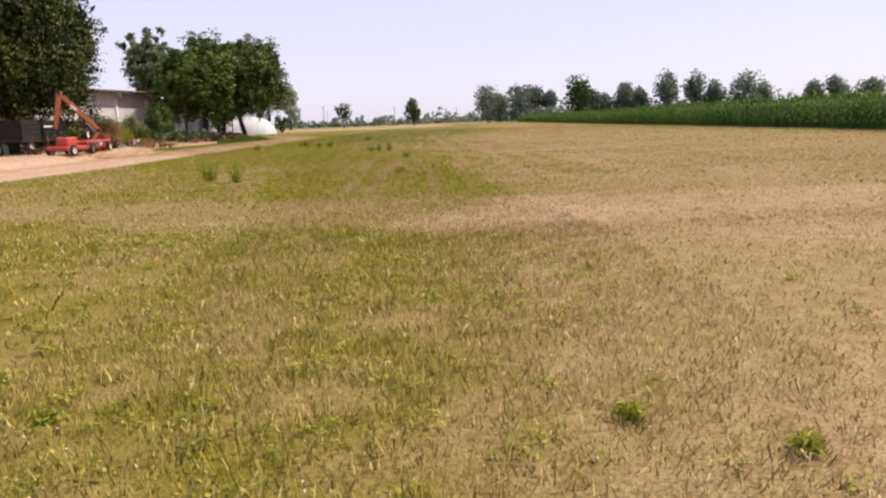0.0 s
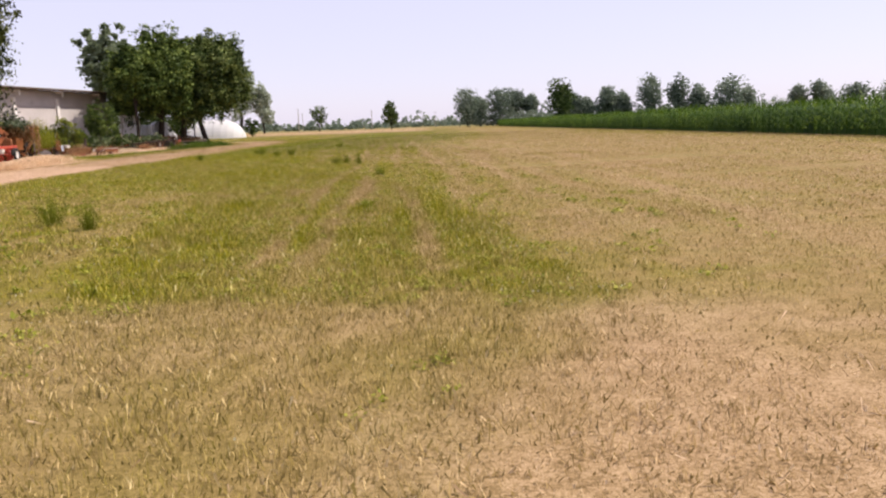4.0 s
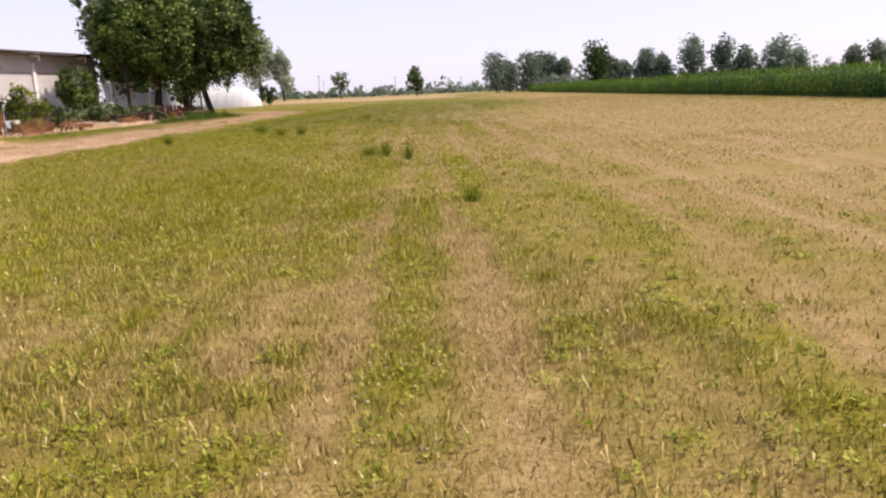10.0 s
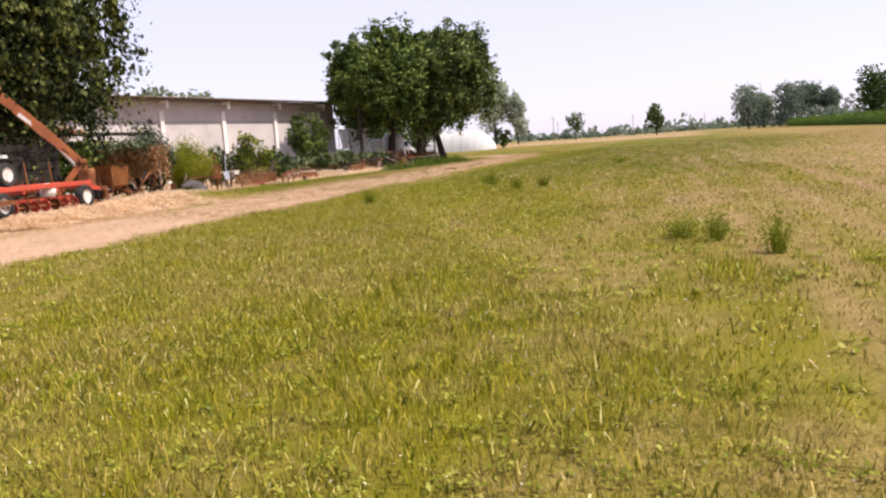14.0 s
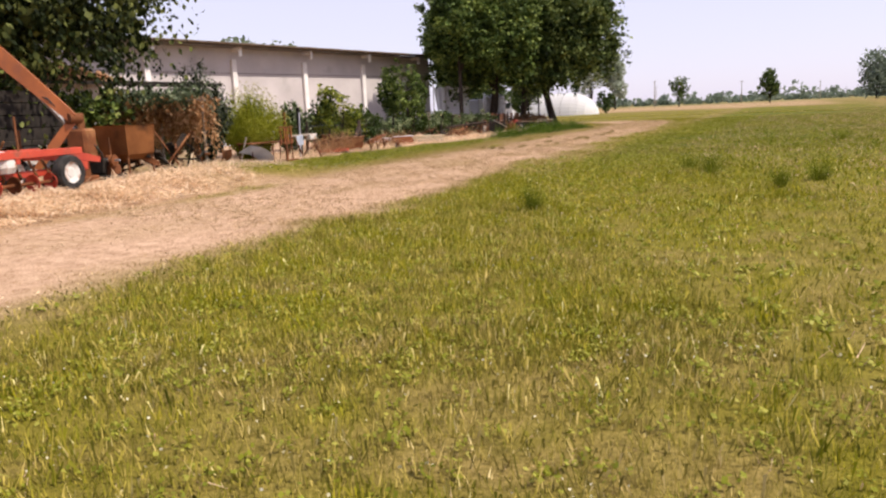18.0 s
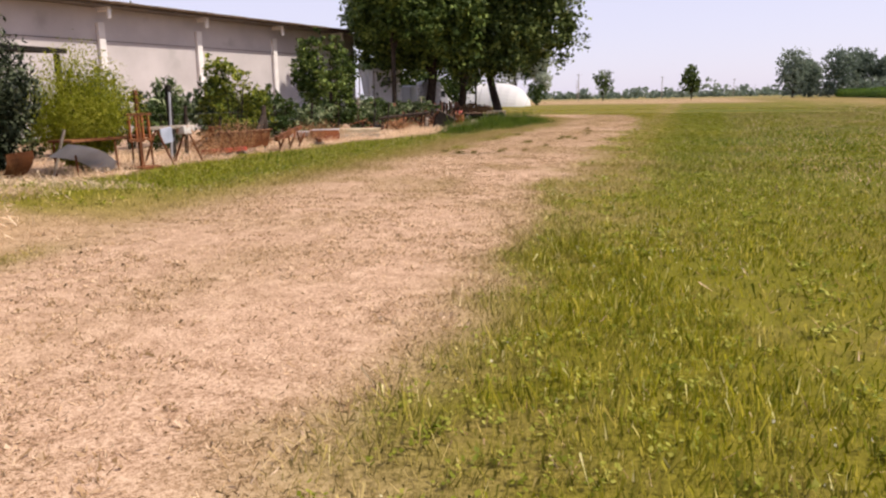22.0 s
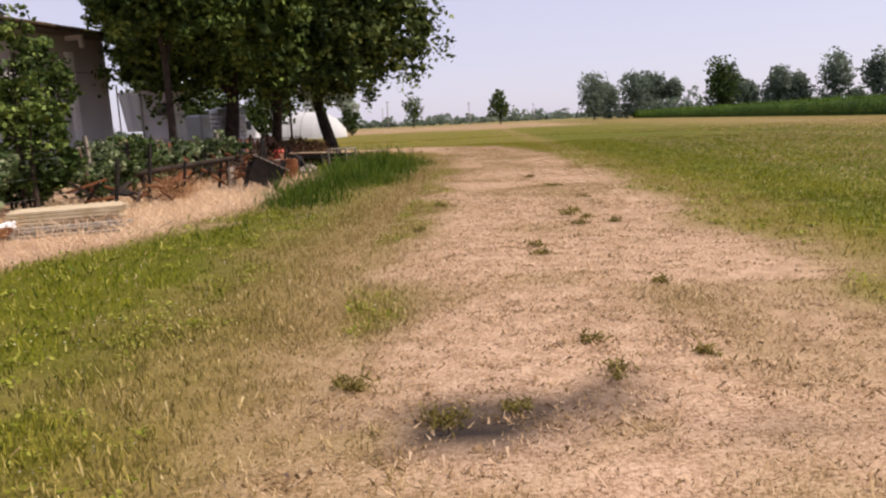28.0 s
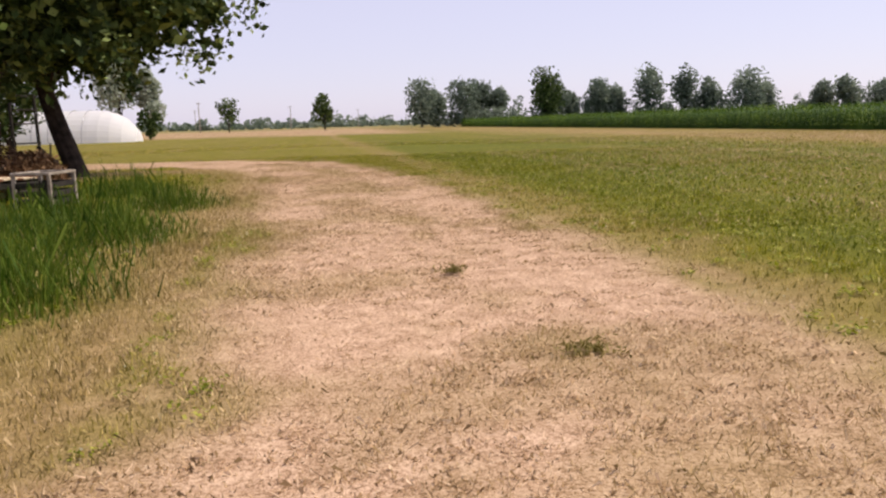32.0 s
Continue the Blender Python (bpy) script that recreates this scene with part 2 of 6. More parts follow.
BEAN = leaf_mat("climbing_bean_leaves", ((0.016, 0.034, 0.009), (0.085, 0.13, 0.042), (0.42, 0.47, 0.26)), 1.8, 0.45, 0.25)
STRAW = leaf_mat("loose_straw", ((0.48, 0.33, 0.19), (0.76, 0.57, 0.37), (0.90, 0.74, 0.53)), 1.6, 0.7, 0.4)
CLOD = leaf_mat("tough_brown_tufts", ((0.17, 0.11, 0.05), (0.33, 0.22, 0.105), (0.52, 0.37, 0.20)), 3.0, 0.7, 0.3)
BARK = mat("bark", (0.014, 0.011, 0.009), (0.065, 0.048, 0.037), 4, 0.95, bump=0.8, fine=25)
PLASTER = mat("pale_plaster", (0.40, 0.375, 0.37), (0.53, 0.50, 0.495), 0.6, 0.9, bump=0.15, stain=(0.36, 0.34, 0.33), stain_scale=0.5, stain_at=0.6)
CONCRETE = mat("white_concrete", (0.62, 0.60, 0.58), (0.80, 0.78, 0.76), 2, 0.85, bump=0.2)
FASCIA = mat("weathered_fascia", (0.035, 0.022, 0.014), (0.10, 0.068, 0.042), 3, 0.8)
ROOFING = mat("fibre_cement_roof", (0.22, 0.19, 0.16), (0.36, 0.32, 0.28), 1.5, 0.9)
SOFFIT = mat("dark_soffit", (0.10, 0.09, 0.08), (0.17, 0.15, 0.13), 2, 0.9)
TILE = mat("clay_tile", (0.22, 0.10, 0.05), (0.42, 0.24, 0.13), 2.5, 0.9, bump=0.5)
# near-black tone shared by roof edge, wagon and scrap
NEAR_BLACK = mat("near_black_surface", (0.010, 0.009, 0.008), (0.035, 0.029, 0.024), 5, 0.85)
RUST = mat("rusted_steel", (0.06, 0.024, 0.012), (0.20, 0.075, 0.03), 3, 0.75, 0.2, 0.5, 60, stain=(0.30, 0.14, 0.06), stain_scale=2.0)
BIN = mat("orange_rust", (0.15, 0.055, 0.02), (0.38, 0.155, 0.055), 2, 0.75, 0.1, 0.5, 50, stain=(0.09, 0.04, 0.02), stain_scale=1.6)
ORANGE = mat("orange_paint", (0.19, 0.055, 0.015), (0.36, 0.11, 0.03), 2, 0.5, 0.0, 0.2, 50, stain=(0.22, 0.07, 0.03), stain_scale=3)
RED = mat("red_paint", (0.32, 0.032, 0.018), (0.50, 0.065, 0.03), 2, 0.5, 0.0, 0.2, 50, stain=(0.25, 0.07, 0.04), stain_scale=3)
STEEL = mat("grey_steel", (0.20, 0.20, 0.21), (0.45, 0.45, 0.46), 4, 0.45, 0.7)
RUBBER = mat("tyre_rubber", (0.012, 0.012, 0.012), (0.05, 0.048, 0.045), 6, 0.9)
PALE_RIM = mat("pale_rim", (0.35, 0.33, 0.30), (0.62, 0.60, 0.56), 5, 0.6, stain=(0.30, 0.15, 0.07), stain_scale=6)
TIMBER = mat("grey_timber", (0.16, 0.13, 0.10), (0.36, 0.31, 0.25), 6, 0.9, bump=0.6)
FRESH = mat("pale_timber", (0.42, 0.32, 0.19), (0.66, 0.55, 0.38), 5, 0.85, bump=0.4)
BROWN = mat("brown_boards", (0.10, 0.045, 0.025), (0.22, 0.10, 0.055), 5, 0.85)
TARP = mat("faded_tarpaulin", (0.30, 0.235, 0.21), (0.46, 0.375, 0.34), 2.2, 0.75, bump=0.3)
FILM = leaf_mat("white_plastic_film", ((0.80, 0.80, 0.80), (0.86, 0.86, 0.86), (0.92, 0.92, 0.92)), 0.3, 0.4, 0.5)
WHITE = mat("white_sheet", (0.74, 0.74, 0.76), (0.86, 0.86, 0.88), 1.2, 0.6, bump=0.2)
VAN = mat("grey_van_paint", (0.30, 0.32, 0.34), (0.42, 0.44, 0.46), 1.0, 0.4)
GLASS = mat("dark_glass", (0.02, 0.025, 0.03), (0.05, 0.055, 0.06), 2, 0.08, bump=0.0)
BLUEGREY = mat("blue_grey_sheet_metal", (0.30, 0.35, 0.45), (0.55, 0.60, 0.70), 2, 0.4, 0.4)
WIRE = mat("galvanised_wire", (0.25, 0.25, 0.25), (0.45, 0.45, 0.45), 8, 0.5, 0.8)

rng = np.random.default_rng(7)


# ---- mesh helpers ----
def thing(name, x, y, z, label, category, group="", kind="", rz=0.0):
    ob = new(name)
    ob.matrix_world = pose(x, y, z, 0, 0, rz)
    return tagged(ob, label, category, group, kind)


def part(name, bm, material, parent=None, label=""):
    me = bpy.data.meshes.new(name)
    bm.to_mesh(me)
    bm.free()
    me.materials.append(material)
    ob = new(name, me)
    ob.parent = parent
    return tagged(ob, label)


def arrays(name, verts, faces, material, parent=None, label="", attrs=None):
    """A mesh from numpy arrays: verts (n, 3), faces (m, 3 or 4)."""
    me = bpy.data.meshes.new(name)
    n, (m, k) = len(verts), faces.shape
    me.vertices.add(n)
    me.vertices.foreach_set("co", np.asarray(verts, np.float32).ravel())
    me.loops.add(m * k)
    me.loops.foreach_set("vertex_index", np.asarray(faces, np.int32).ravel())
    me.polygons.add(m)
    me.polygons.foreach_set("loop_start", np.arange(0, m * k, k, dtype=np.int32))
    me.polygons.foreach_set("loop_total", np.full(m, k, dtype=np.int32))
    for key, value in (attrs or {}).items():
        at = me.attributes.new(key, "FLOAT", "POINT")
        at.data.foreach_set("value", np.asarray(value, np.float32))
    me.update(calc_edges=True)
    me.materials.append(material)
    ob = new(name, me)
    ob.parent = parent
    return tagged(ob, label)


def box(bm, c, s, rot=(0, 0, 0), bevel=0.0):
    """A box round c with the sizes s, turned by degrees, with an optional chamfer."""
    b = bmesh.new()
    bmesh.ops.create_cube(b, size=1.0, matrix=Matrix.Diagonal((*s, 1)))
    if bevel:
        bmesh.ops.bevel(b, geom=b.edges[:], offset=bevel, segments=1, affect="EDGES")
    bmesh.ops.transform(b, matrix=pose(*c, *rot), verts=b.verts)
    return join(bm, b)


def join(bm, b):
    at = {v: bm.verts.new(v.co) for v in b.verts}
    for f in b.faces:
        bm.faces.new([at[v] for v in f.verts])
    b.free()
    return bm


def tube(bm, pts, radii, seg=8, cap=True):
    """A tapered tube through the points."""
    rings = []
    pts = [Vector(p) for p in pts]
    for i, p in enumerate(pts):
        d = (pts[min(i + 1, len(pts) - 1)] - pts[max(i - 1, 0)]).normalized()
        a = d.orthogonal().normalized()
        b = d.cross(a)
        r = radii[i] if isinstance(radii, (list, tuple)) else radii
        rings.append([bm.verts.new(p + (a * math.cos(q) + b * math.sin(q)) * r) for q in np.linspace(0, 2 * math.pi, seg, endpoint=False)])
    for u, v in zip(rings, rings[1:]):
        for k in range(seg):
            bm.faces.new((u[k], u[(k + 1) % seg], v[(k + 1) % seg], v[k]))
    if cap:
        bm.faces.new(rings[0][::-1])
        bm.faces.new(rings[-1])
    return bm


def lathe(bm, profile, c, axis="z", seg=24):
    """A ring of the profile (radius, height) turned round an axis through c."""
    rows = []
    for r, h in profile:
        row = []
        for q in np.linspace(0, 2 * math.pi, seg, endpoint=False):
            p = (r * math.cos(q), r * math.sin(q), h)
            p = p if axis == "z" else ((h, p[0], p[1]) if axis == "x" else (p[0], h, p[1]))
            row.append(bm.verts.new(Vector(c) + Vector(p)))
        rows.append(row)
    for u, v in zip(rows, rows[1:]):
        for k in range(seg):
            bm.faces.new((u[k], u[(k + 1) % seg], v[(k + 1) % seg], v[k]))
    return bm


def leaves(centres, size, lengthen=1.6, droop=0.0):
    """Small bent leaves at the centres, each a diamond of two triangles: verts and faces."""
    n = len(centres)
    d = rng.normal(size=(n, 3))
    d[:, 2] = d[:, 2] * 0.7 - droop
    d /= np.linalg.norm(d, axis=1, keepdims=True)
    e = np.cross(d, rng.normal(size=(n, 3)))
    e /= np.linalg.norm(e, axis=1, keepdims=True) + 1e-9
    s = (size * rng.uniform(0.6, 1.4, n))[:, None]
    v = np.stack([centres - d * s * lengthen / 2, centres + e * s / 2, centres + d * s * lengthen / 2, centres - e * s / 2 + np.cross(d, e) * s * 0.25], 1)
    f = np.arange(n * 4).reshape(n, 4)
    return v.reshape(-1, 3), f


def crown_points(n, blobs, tuft=0, hang=0.0):
    """Points in the shells of overlapping, lumpy blobs (x, y, z, rx, ry, rz)."""
    out, w = [], np.array([b[3] * b[4] * b[5] for b in blobs]) ** 0.67
    for b, k in zip(blobs, (w / w.sum() * n).astype(int)):
        g = rng.normal(size=(k, 3))
        g /= np.linalg.norm(g, axis=1, keepdims=True)
        lump = 1 + 0.16 * np.sin(g[:, 0] * 7 + b[0]) * np.sin(g[:, 1] * 6 + b[1]) + 0.12 * np.sin(g[:, 2] * 9 + b[2] + g[:, 0] * 5)
        r = rng.uniform(0.25, 1.0, k) ** 0.4 * lump
        out.append(np.array(b[:3]) + g * r[:, None] * np.array(b[3:6]))
    pts = np.concatenate(out)
    if tuft:                                        # leaves stand in drooping tufts at the twig ends
        m = max(8, len(pts) // tuft)
        mid = pts[rng.integers(0, len(pts), m)]
        pick = rng.integers(0, m, len(pts))
        wide = 0.085 * np.mean([b[3] for b in blobs]) * rng.uniform(0.6, 1.5, m)
        off = rng.normal(size=(len(pts), 3)) * wide[pick][:, None]
        off[:, 2] = off[:, 2] * (1.1 + hang) - np.abs(off[:, 2]) * (0.6 + hang)
        off[:, :2] *= 1 - 0.25 * hang
        pts = mid[pick] + off
    cell = np.floor(pts / 0.9)                      # gaps: some cells of the crown stay empty
    h = np.abs(np.sin(cell @ np.array([12.9898, 78.233, 37.719])) * 43758.5453) % 1
    return pts[h > 0.16]


def tree(x, y, h, r, trunk_r, leaf, label, name="tree", n=2500, size=0.5, clear=0.25, lobes=9, lean=(0, 0), squash=1.0, category="tree", group="", droop=0.0, limbs=5, spread=0.62, shift=(0, 0)):
    """A trunk with limbs and a crown of lobes made of many small leaves."""
    t = thing(name, x, y, 0, label, category, group)
    rr = np.random.default_rng(int(abs(x * 31 + y * 17)) + 5)
    top = Vector((lean[0], lean[1], h * clear * 1.25))
    bm = tube(bmesh.new(), [(0, 0, -0.05), (0, 0, 0.12 * h * clear), tuple(top * 0.55), tuple(top), (lean[0] * 1.3, lean[1] * 1.3, h * 0.72)],
              [trunk_r * 1.6, trunk_r * 1.1, trunk_r * 0.95, trunk_r * 0.8, trunk_r * 0.2], 10)
    blobs, off = [], (lean[0] + shift[0], lean[1] + shift[1])
    for k in range(lobes):
        a = k * 2.4 + rr.uniform(-0.5, 0.5)
        q = rr.uniform(0.15, spread) * r * (0.5 if k == 0 else 1)
        zz = h * (clear + (1 - clear) * rr.uniform(0.28, 0.74))
        s = r * rr.uniform(0.38, 0.58)
        sz = min(s * squash * rr.uniform(0.8, 1.15), (h - zz), (zz - h * clear * 0.8))
        blobs.append((off[0] + q * math.cos(a), off[1] + q * math.sin(a), zz, s, s, sz))
    blobs.append((off[0], off[1], h * (1 - 0.28 * (1 - clear)), r * 0.45, r * 0.45, h * (1 - clear) * 0.28))
    for b in blobs[:limbs]:
        m = Vector((b[0] * 0.45, b[1] * 0.45, (top.z + b[2]) / 2))
        tube(bm, [tuple(top * 0.85), tuple(m), b[:3]], [trunk_r * 0.5, trunk_r * 0.3, trunk_r * 0.08], 6)
    part("trunk", bm, BARK, t)
    v, f = leaves(crown_points(n, blobs, 45 if n > 8000 else 0, 1.4 if droop > 0.8 else 0.0), size, droop=droop)
    if n > 8000:                                     # larger inner leaves added to block light and darken the crown
        inner = [(b[0], b[1], b[2], b[3] * 0.72, b[4] * 0.72, b[5] * 0.72) for b in blobs]
        v2, f2 = leaves(crown_points(n // 3, inner, 12), size * 1.9, droop=droop)
        v, f = np.concatenate([v, v2]), np.concatenate([f, f2 + len(v)])
    arrays("crown", v, f, leaf, t)
    return t


def bush(name, x, y, h, r, leaf, label, n=1500, size=0.16, upright=False):
    """Many thin stems with leaves to the ground."""
    t = thing(name, x, y, 0, label, "bush")
    bm = bmesh.new()
    for k in range(9):
        a, q = rng.uniform(0, 6.28), rng.uniform(0.1, 0.6) * r
        tube(bm, [(q * 0.3 * math.cos(a), q * 0.3 * math.sin(a), -0.03), (q * math.cos(a), q * math.sin(a), h * rng.uniform(0.6, 0.85))], [min(0.03, h * 0.009), min(0.01, h * 0.004)], 5)
    tagged(part("stem_clump", bm, BARK, t), kind="stuff")
    if upright:
        k = n // 9
        a, q = rng.uniform(0, 6.28, k), r * np.sqrt(rng.uniform(0, 1, k))
        tip = np.stack([q * np.cos(a), q * np.sin(a), h * (1 - 0.45 * (q / r) ** 2) * rng.uniform(0.75, 1.08, k)], 1)
        s = rng.uniform(0.12, 1.0, (k, 9, 1))
        pts = (tip[:, None] * np.concatenate([s ** 0.8, s ** 0.8, s], 2)).reshape(-1, 3) + rng.normal(0, 0.03, (k * 9, 3))
        v, f = leaves(pts, size, 3.2, -0.9)
        if n > 6000:                                 # a denser heart
            v2, f2 = leaves(crown_points(n // 4, [(0, 0, h * 0.36, r * 0.45, r * 0.45, h * 0.34)], 20), size * 1.8, 2.4, -0.4)
            v, f = np.concatenate([v, v2]), np.concatenate([f, f2 + len(v)])
            v[:, 2] = np.maximum(v[:, 2], 0.0)
    else:
        blobs = [(0, 0, h * 0.5, r * 0.7, r * 0.7, h * 0.5)]
        for k in range(6):
            a = k * 1.05 + rng.uniform(-0.3, 0.3)
            blobs.append((0.5 * r * math.cos(a), 0.5 * r * math.sin(a), h * rng.uniform(0.3, 0.72), r * 0.42, r * 0.42, h * 0.27))
        v, f = leaves(crown_points(n, blobs, 26), size)
        v[:, 2] = np.abs(v[:, 2])
    arrays("foliage", v, f, leaf, t)
    return t


# ---- the ground ----
def smooth(a, b, x):
    u = np.clip((x - a) / (b - a), 0, 1)
    return u * u * (3 - 2 * u)


LAT = np.random.default_rng(3).uniform(0, 1, (256, 256))


def vnoise(x, y):
    i, j = np.floor(x).astype(int), np.floor(y).astype(int)
    u, v = x - i, y - j
    u, v = u * u * (3 - 2 * u), v * v * (3 - 2 * v)
    g = lambda a, b: LAT[a % 256, b % 256]  # noqa: E731
    return (g(i, j) * (1 - u) + g(i + 1, j) * u) * (1 - v) + (g(i, j + 1) * (1 - u) + g(i + 1, j + 1) * u) * v


def fnoise(x, y):
    return 0.55 * vnoise(x, y) + 0.3 * vnoise(x * 2.1 + 9, y * 2.1 + 4) + 0.15 * vnoise(x * 4.3 + 3, y * 4.3 + 7)


def track_distance(x, y):
    """How far from the middle of the farm track, which runs straight and then bends away."""
    mid = np.array([(-15.6, -200), (-16.0, 30), (-16.2, 60), (-16.35, 86), (-16.9, 94), (-18.6, 99), (-22.0, 101.8), (-28, 102.8), (-60, 104)], float)
    best = np.full(x.shape, 1e9)
    for a, b in zip(mid, mid[1:]):
        d = b - a
        s = np.clip(((x - a[0]) * d[0] + (y - a[1]) * d[1]) / (d @ d), 0, 1)
        best = np.minimum(best, np.hypot(x - a[0] - s * d[0], y - a[1] - s * d[1]))
    return best


def lush(x, y):
    """Patches where the sward stands taller and greener."""
    out = np.zeros_like(x)
    for a, b, r in ((-6.4, 11.6, 1.1), (-4.1, 18.2, 0.9), (-3.5, 21.7, 0.9), (0.5, 19.6, 0.8), (-1.2, 20.9, 0.5), (-6.0, 19.3, 0.8), (-3.0, 35.2, 0.7), (-9.2, 49.6, 1.2), (-8.0, 47.6, 0.8), (-1.7, 30.2, 0.5), (-21.6, 82, 2.0), (-22.0, 88, 1.5), (-21.2, 78.6, 1.7), (-20.5, 77.0, 1.2), (-20.5, 80.5, 1.3), (-21.6, 75.4, 1.4), (-21.3, 72.8, 1.1), (-20.4, 85, 1.3)):
        out = np.maximum(out, np.exp(-((x - a) ** 2 + (y - b) ** 2) / r ** 2 * 1.5))
    return out * smooth(0.2, 0.55, fnoise(x * 1.9 + 7, y * 1.9) + 0.12)


def deep(x, y):
    """Where the sward is thick and dark: the far meadow beside the track, and the lush clumps."""
    n = fnoise(x * 0.45 + 3, y * 0.45 + 50)
    return np.clip(smooth(46, 62, y) * smooth(-14.0, -12.2, x) * (0.36 + 0.8 * n) * (1 - 0.6 * smooth(95, 160, y)) * (1 - smooth(-2, 4, x - 6.0 * smooth(60, 100, y))) + 0.6 * lush(x, y) * (1 - smooth(-19, -17, x)) + 0.75 * smooth(-23.8, -22.8, x) * (1 - smooth(-20.8, -19.0, x)) * smooth(50, 53, y) * (1 - smooth(84, 94, y)) * (0.4 + n), 0, 1)


def masks(x, y):
    """track, green, far, dark_patch for places on the ground."""
    n1, n2, n3 = fnoise(x * 0.16, y * 0.16), fnoise(x * 0.7 + 31, y * 0.7), fnoise(x * 2.7 + 11, y * 2.7 + 5)
    d = track_distance(x, y) + (n2 - 0.5) * 0.7 + (n3 - 0.5) * 0.5
    left = 1 - smooth(-16.9, -15.7, x)
    half = 2.05 - 0.6 * smooth(49, 57, y) * (1 - left)
    track = 1 - smooth(half - 0.6, half + 0.95 + 0.2 * left, d)
    edge = -23.9 + 1.7 * smooth(64, 71, y) - 2.4 * smooth(78, 86, y) + 0.5 * smooth(52, 58, y) * (1 - smooth(56, 62, y))
    verge = smooth(-0.7, 0.7, x - edge + (n2 - 0.5) * 1.4) * (1 - smooth(-21.0, -18, x + 0.8 * smooth(61, 66, y)))
    verge *= smooth(48.5, 52, y + (n2 - 0.5) * 3) * (1 - smooth(92, 99, y + (n2 - 0.5) * 3))
    yard = (1 - smooth(-0.6, 0.6, x - edge + (n2 - 0.5) * 1.4)) * smooth(-45, -38, x) * (1 - smooth(92, 100, y))
    yard = np.maximum(yard, (1 - smooth(-19.4, -17.4, x + (n2 - 0.5) * 1.2)) * (1 - smooth(47.5, 51.5, y + (n2 - 0.5) * 4)) * smooth(-40, -34, x))
    n4 = vnoise(x * 4.1 + 17, y * 4.1 + 2)
    xs = x + 0.035 * (y - 20)                        # the mower's lines lean a little
    s1, s2 = fnoise(xs * 1.5 + 3, y * 0.09), fnoise(xs * 4.6 + 13, y * 0.2 + 7)
    mown = smooth(12.5, 19, y) * (1 - smooth(85, 130, y)) * smooth(-10, -5, x)
    green = 0.66 + 0.30 * (n1 - 0.5) + (0.35 + 0.25 * smooth(-6, -2, x)) * (n2 - 0.5) + 0.5 * (n4 - 0.5) + 0.4 * (n3 - 0.5)
    green += mown * (0.62 * (s1 - 0.5) + 0.5 * (s2 - 0.5))
    green -= 0.40 * smooth(-0.6, 1.4, x + (n2 - 0.5) * 1.6) * (1 - smooth(12, 14, y))
    dry_at = 0.7 + 6.0 * smooth(60, 100, y)
    green -= ((0.18 + 0.13 * (1 - smooth(17, 22, y))) * smooth(0.0, 1.0, xs - dry_at) + 0.20 * smooth(1.9, 6.3, x - 6.0 * smooth(60, 100, y))) * smooth(13, 15, y)
    green += 0.30 * smooth(18, 22, x) * (1 - smooth(26, 30, x))
    green += 0.24 * smooth(42, 56, y) * smooth(-14.2, -12.0, x) * (1 - smooth(-1, 5, x - 6.0 * smooth(60, 100, y)))
    green += 0.18 * (1 - smooth(-7, -2, x)) * smooth(20, 34, y)
    lines = np.zeros_like(x)
    for c, w in ((-2.1, 0.12), (-1.42, 0.15), (-0.35, 0.12), (1.05, 0.20), (2.5, 0.16), (3.4, 0.22), (5.0, 0.25), (6.8, 0.3)):
        lines = np.maximum(lines, 1 - smooth(w * 0.5, w * 2.0, np.abs(xs - c + (fnoise(y * 0.09 + c, x * 0 + 2.0) - 0.5) * 0.5)))
    green -= 0.55 * lines * smooth(13, 17, y) * (1 - smooth(60, 90, y)) * (0.4 + n2) * smooth(0.3, 0.55, fnoise(y * 0.16 + 20, xs * 2.0))
    band = smooth(8.6, 10.6, y + 0.35 * x + (n2 - 0.5) * 2.0) * (1 - smooth(13.6, 14.6, y + 0.11 * x + (n3 - 0.5) * 0.5))
    band *= 0.72 + 0.28 * smooth(-4, 0, x)
    green -= band * (0.34 + 0.5 * (n2 - 0.4) + 0.4 * (n4 - 0.5))
    green -= 0.35 * smooth(-15.0, -14.0, x) * (1 - smooth(-13.9, -12.2, x + (n2 - 0.5) * 1.4)) * smooth(49, 57, y)
    green = np.maximum(green, lush(x, y) * 1.1)
    green -= 0.45 * (1 - smooth(-18.4, -16.8, x)) * smooth(52, 60, y) * (1 - smooth(90, 96, y))
    green = np.where(verge > 0.02, verge * (0.82 + 0.16 * (1 - smooth(70, 78, y)) + 0.14 * (1 - smooth(56, 62, y)) + 0.8 * (n2 - 0.5) + 0.6 * (n4 - 0.5) + 0.2 * (1 - smooth(-22.2, -20.6, x))), green)
    stubble = smooth(176, 190, y + (n1 - 0.5) * 12 + 0.1 * x) * (1 - smooth(-6, 6, x - 0.02 * (y - 150)))
    green = np.maximum(green, lush(x, y)) - 0.9 * stubble
    green -= 0.7 * (1 - smooth(-18.9, -17.0, x)) * (1 - smooth(46.5, 50, y + (n2 - 0.5) * 4))
    green = np.clip(green, 0.03, 1) * (1 - yard)
    track = np.maximum(track, yard * 0.95)
    green *= 1 - 0.8 * smooth(0.35, 0.85, track)
    track *= 1 - (0.15 + 0.27 * smooth(50, 58, y)) * smooth(0.5, 0.66, n2 + 0.3 * (n3 - 0.5)) * (1 - yard)
    track *= 1 - (0.12 + 0.23 * smooth(50, 58, y)) * (1 - smooth(0.15, 0.6, np.abs(d))) * smooth(0.35, 0.6, n2 + 0.3 * (n4 - 0.5)) * (1 - yard)
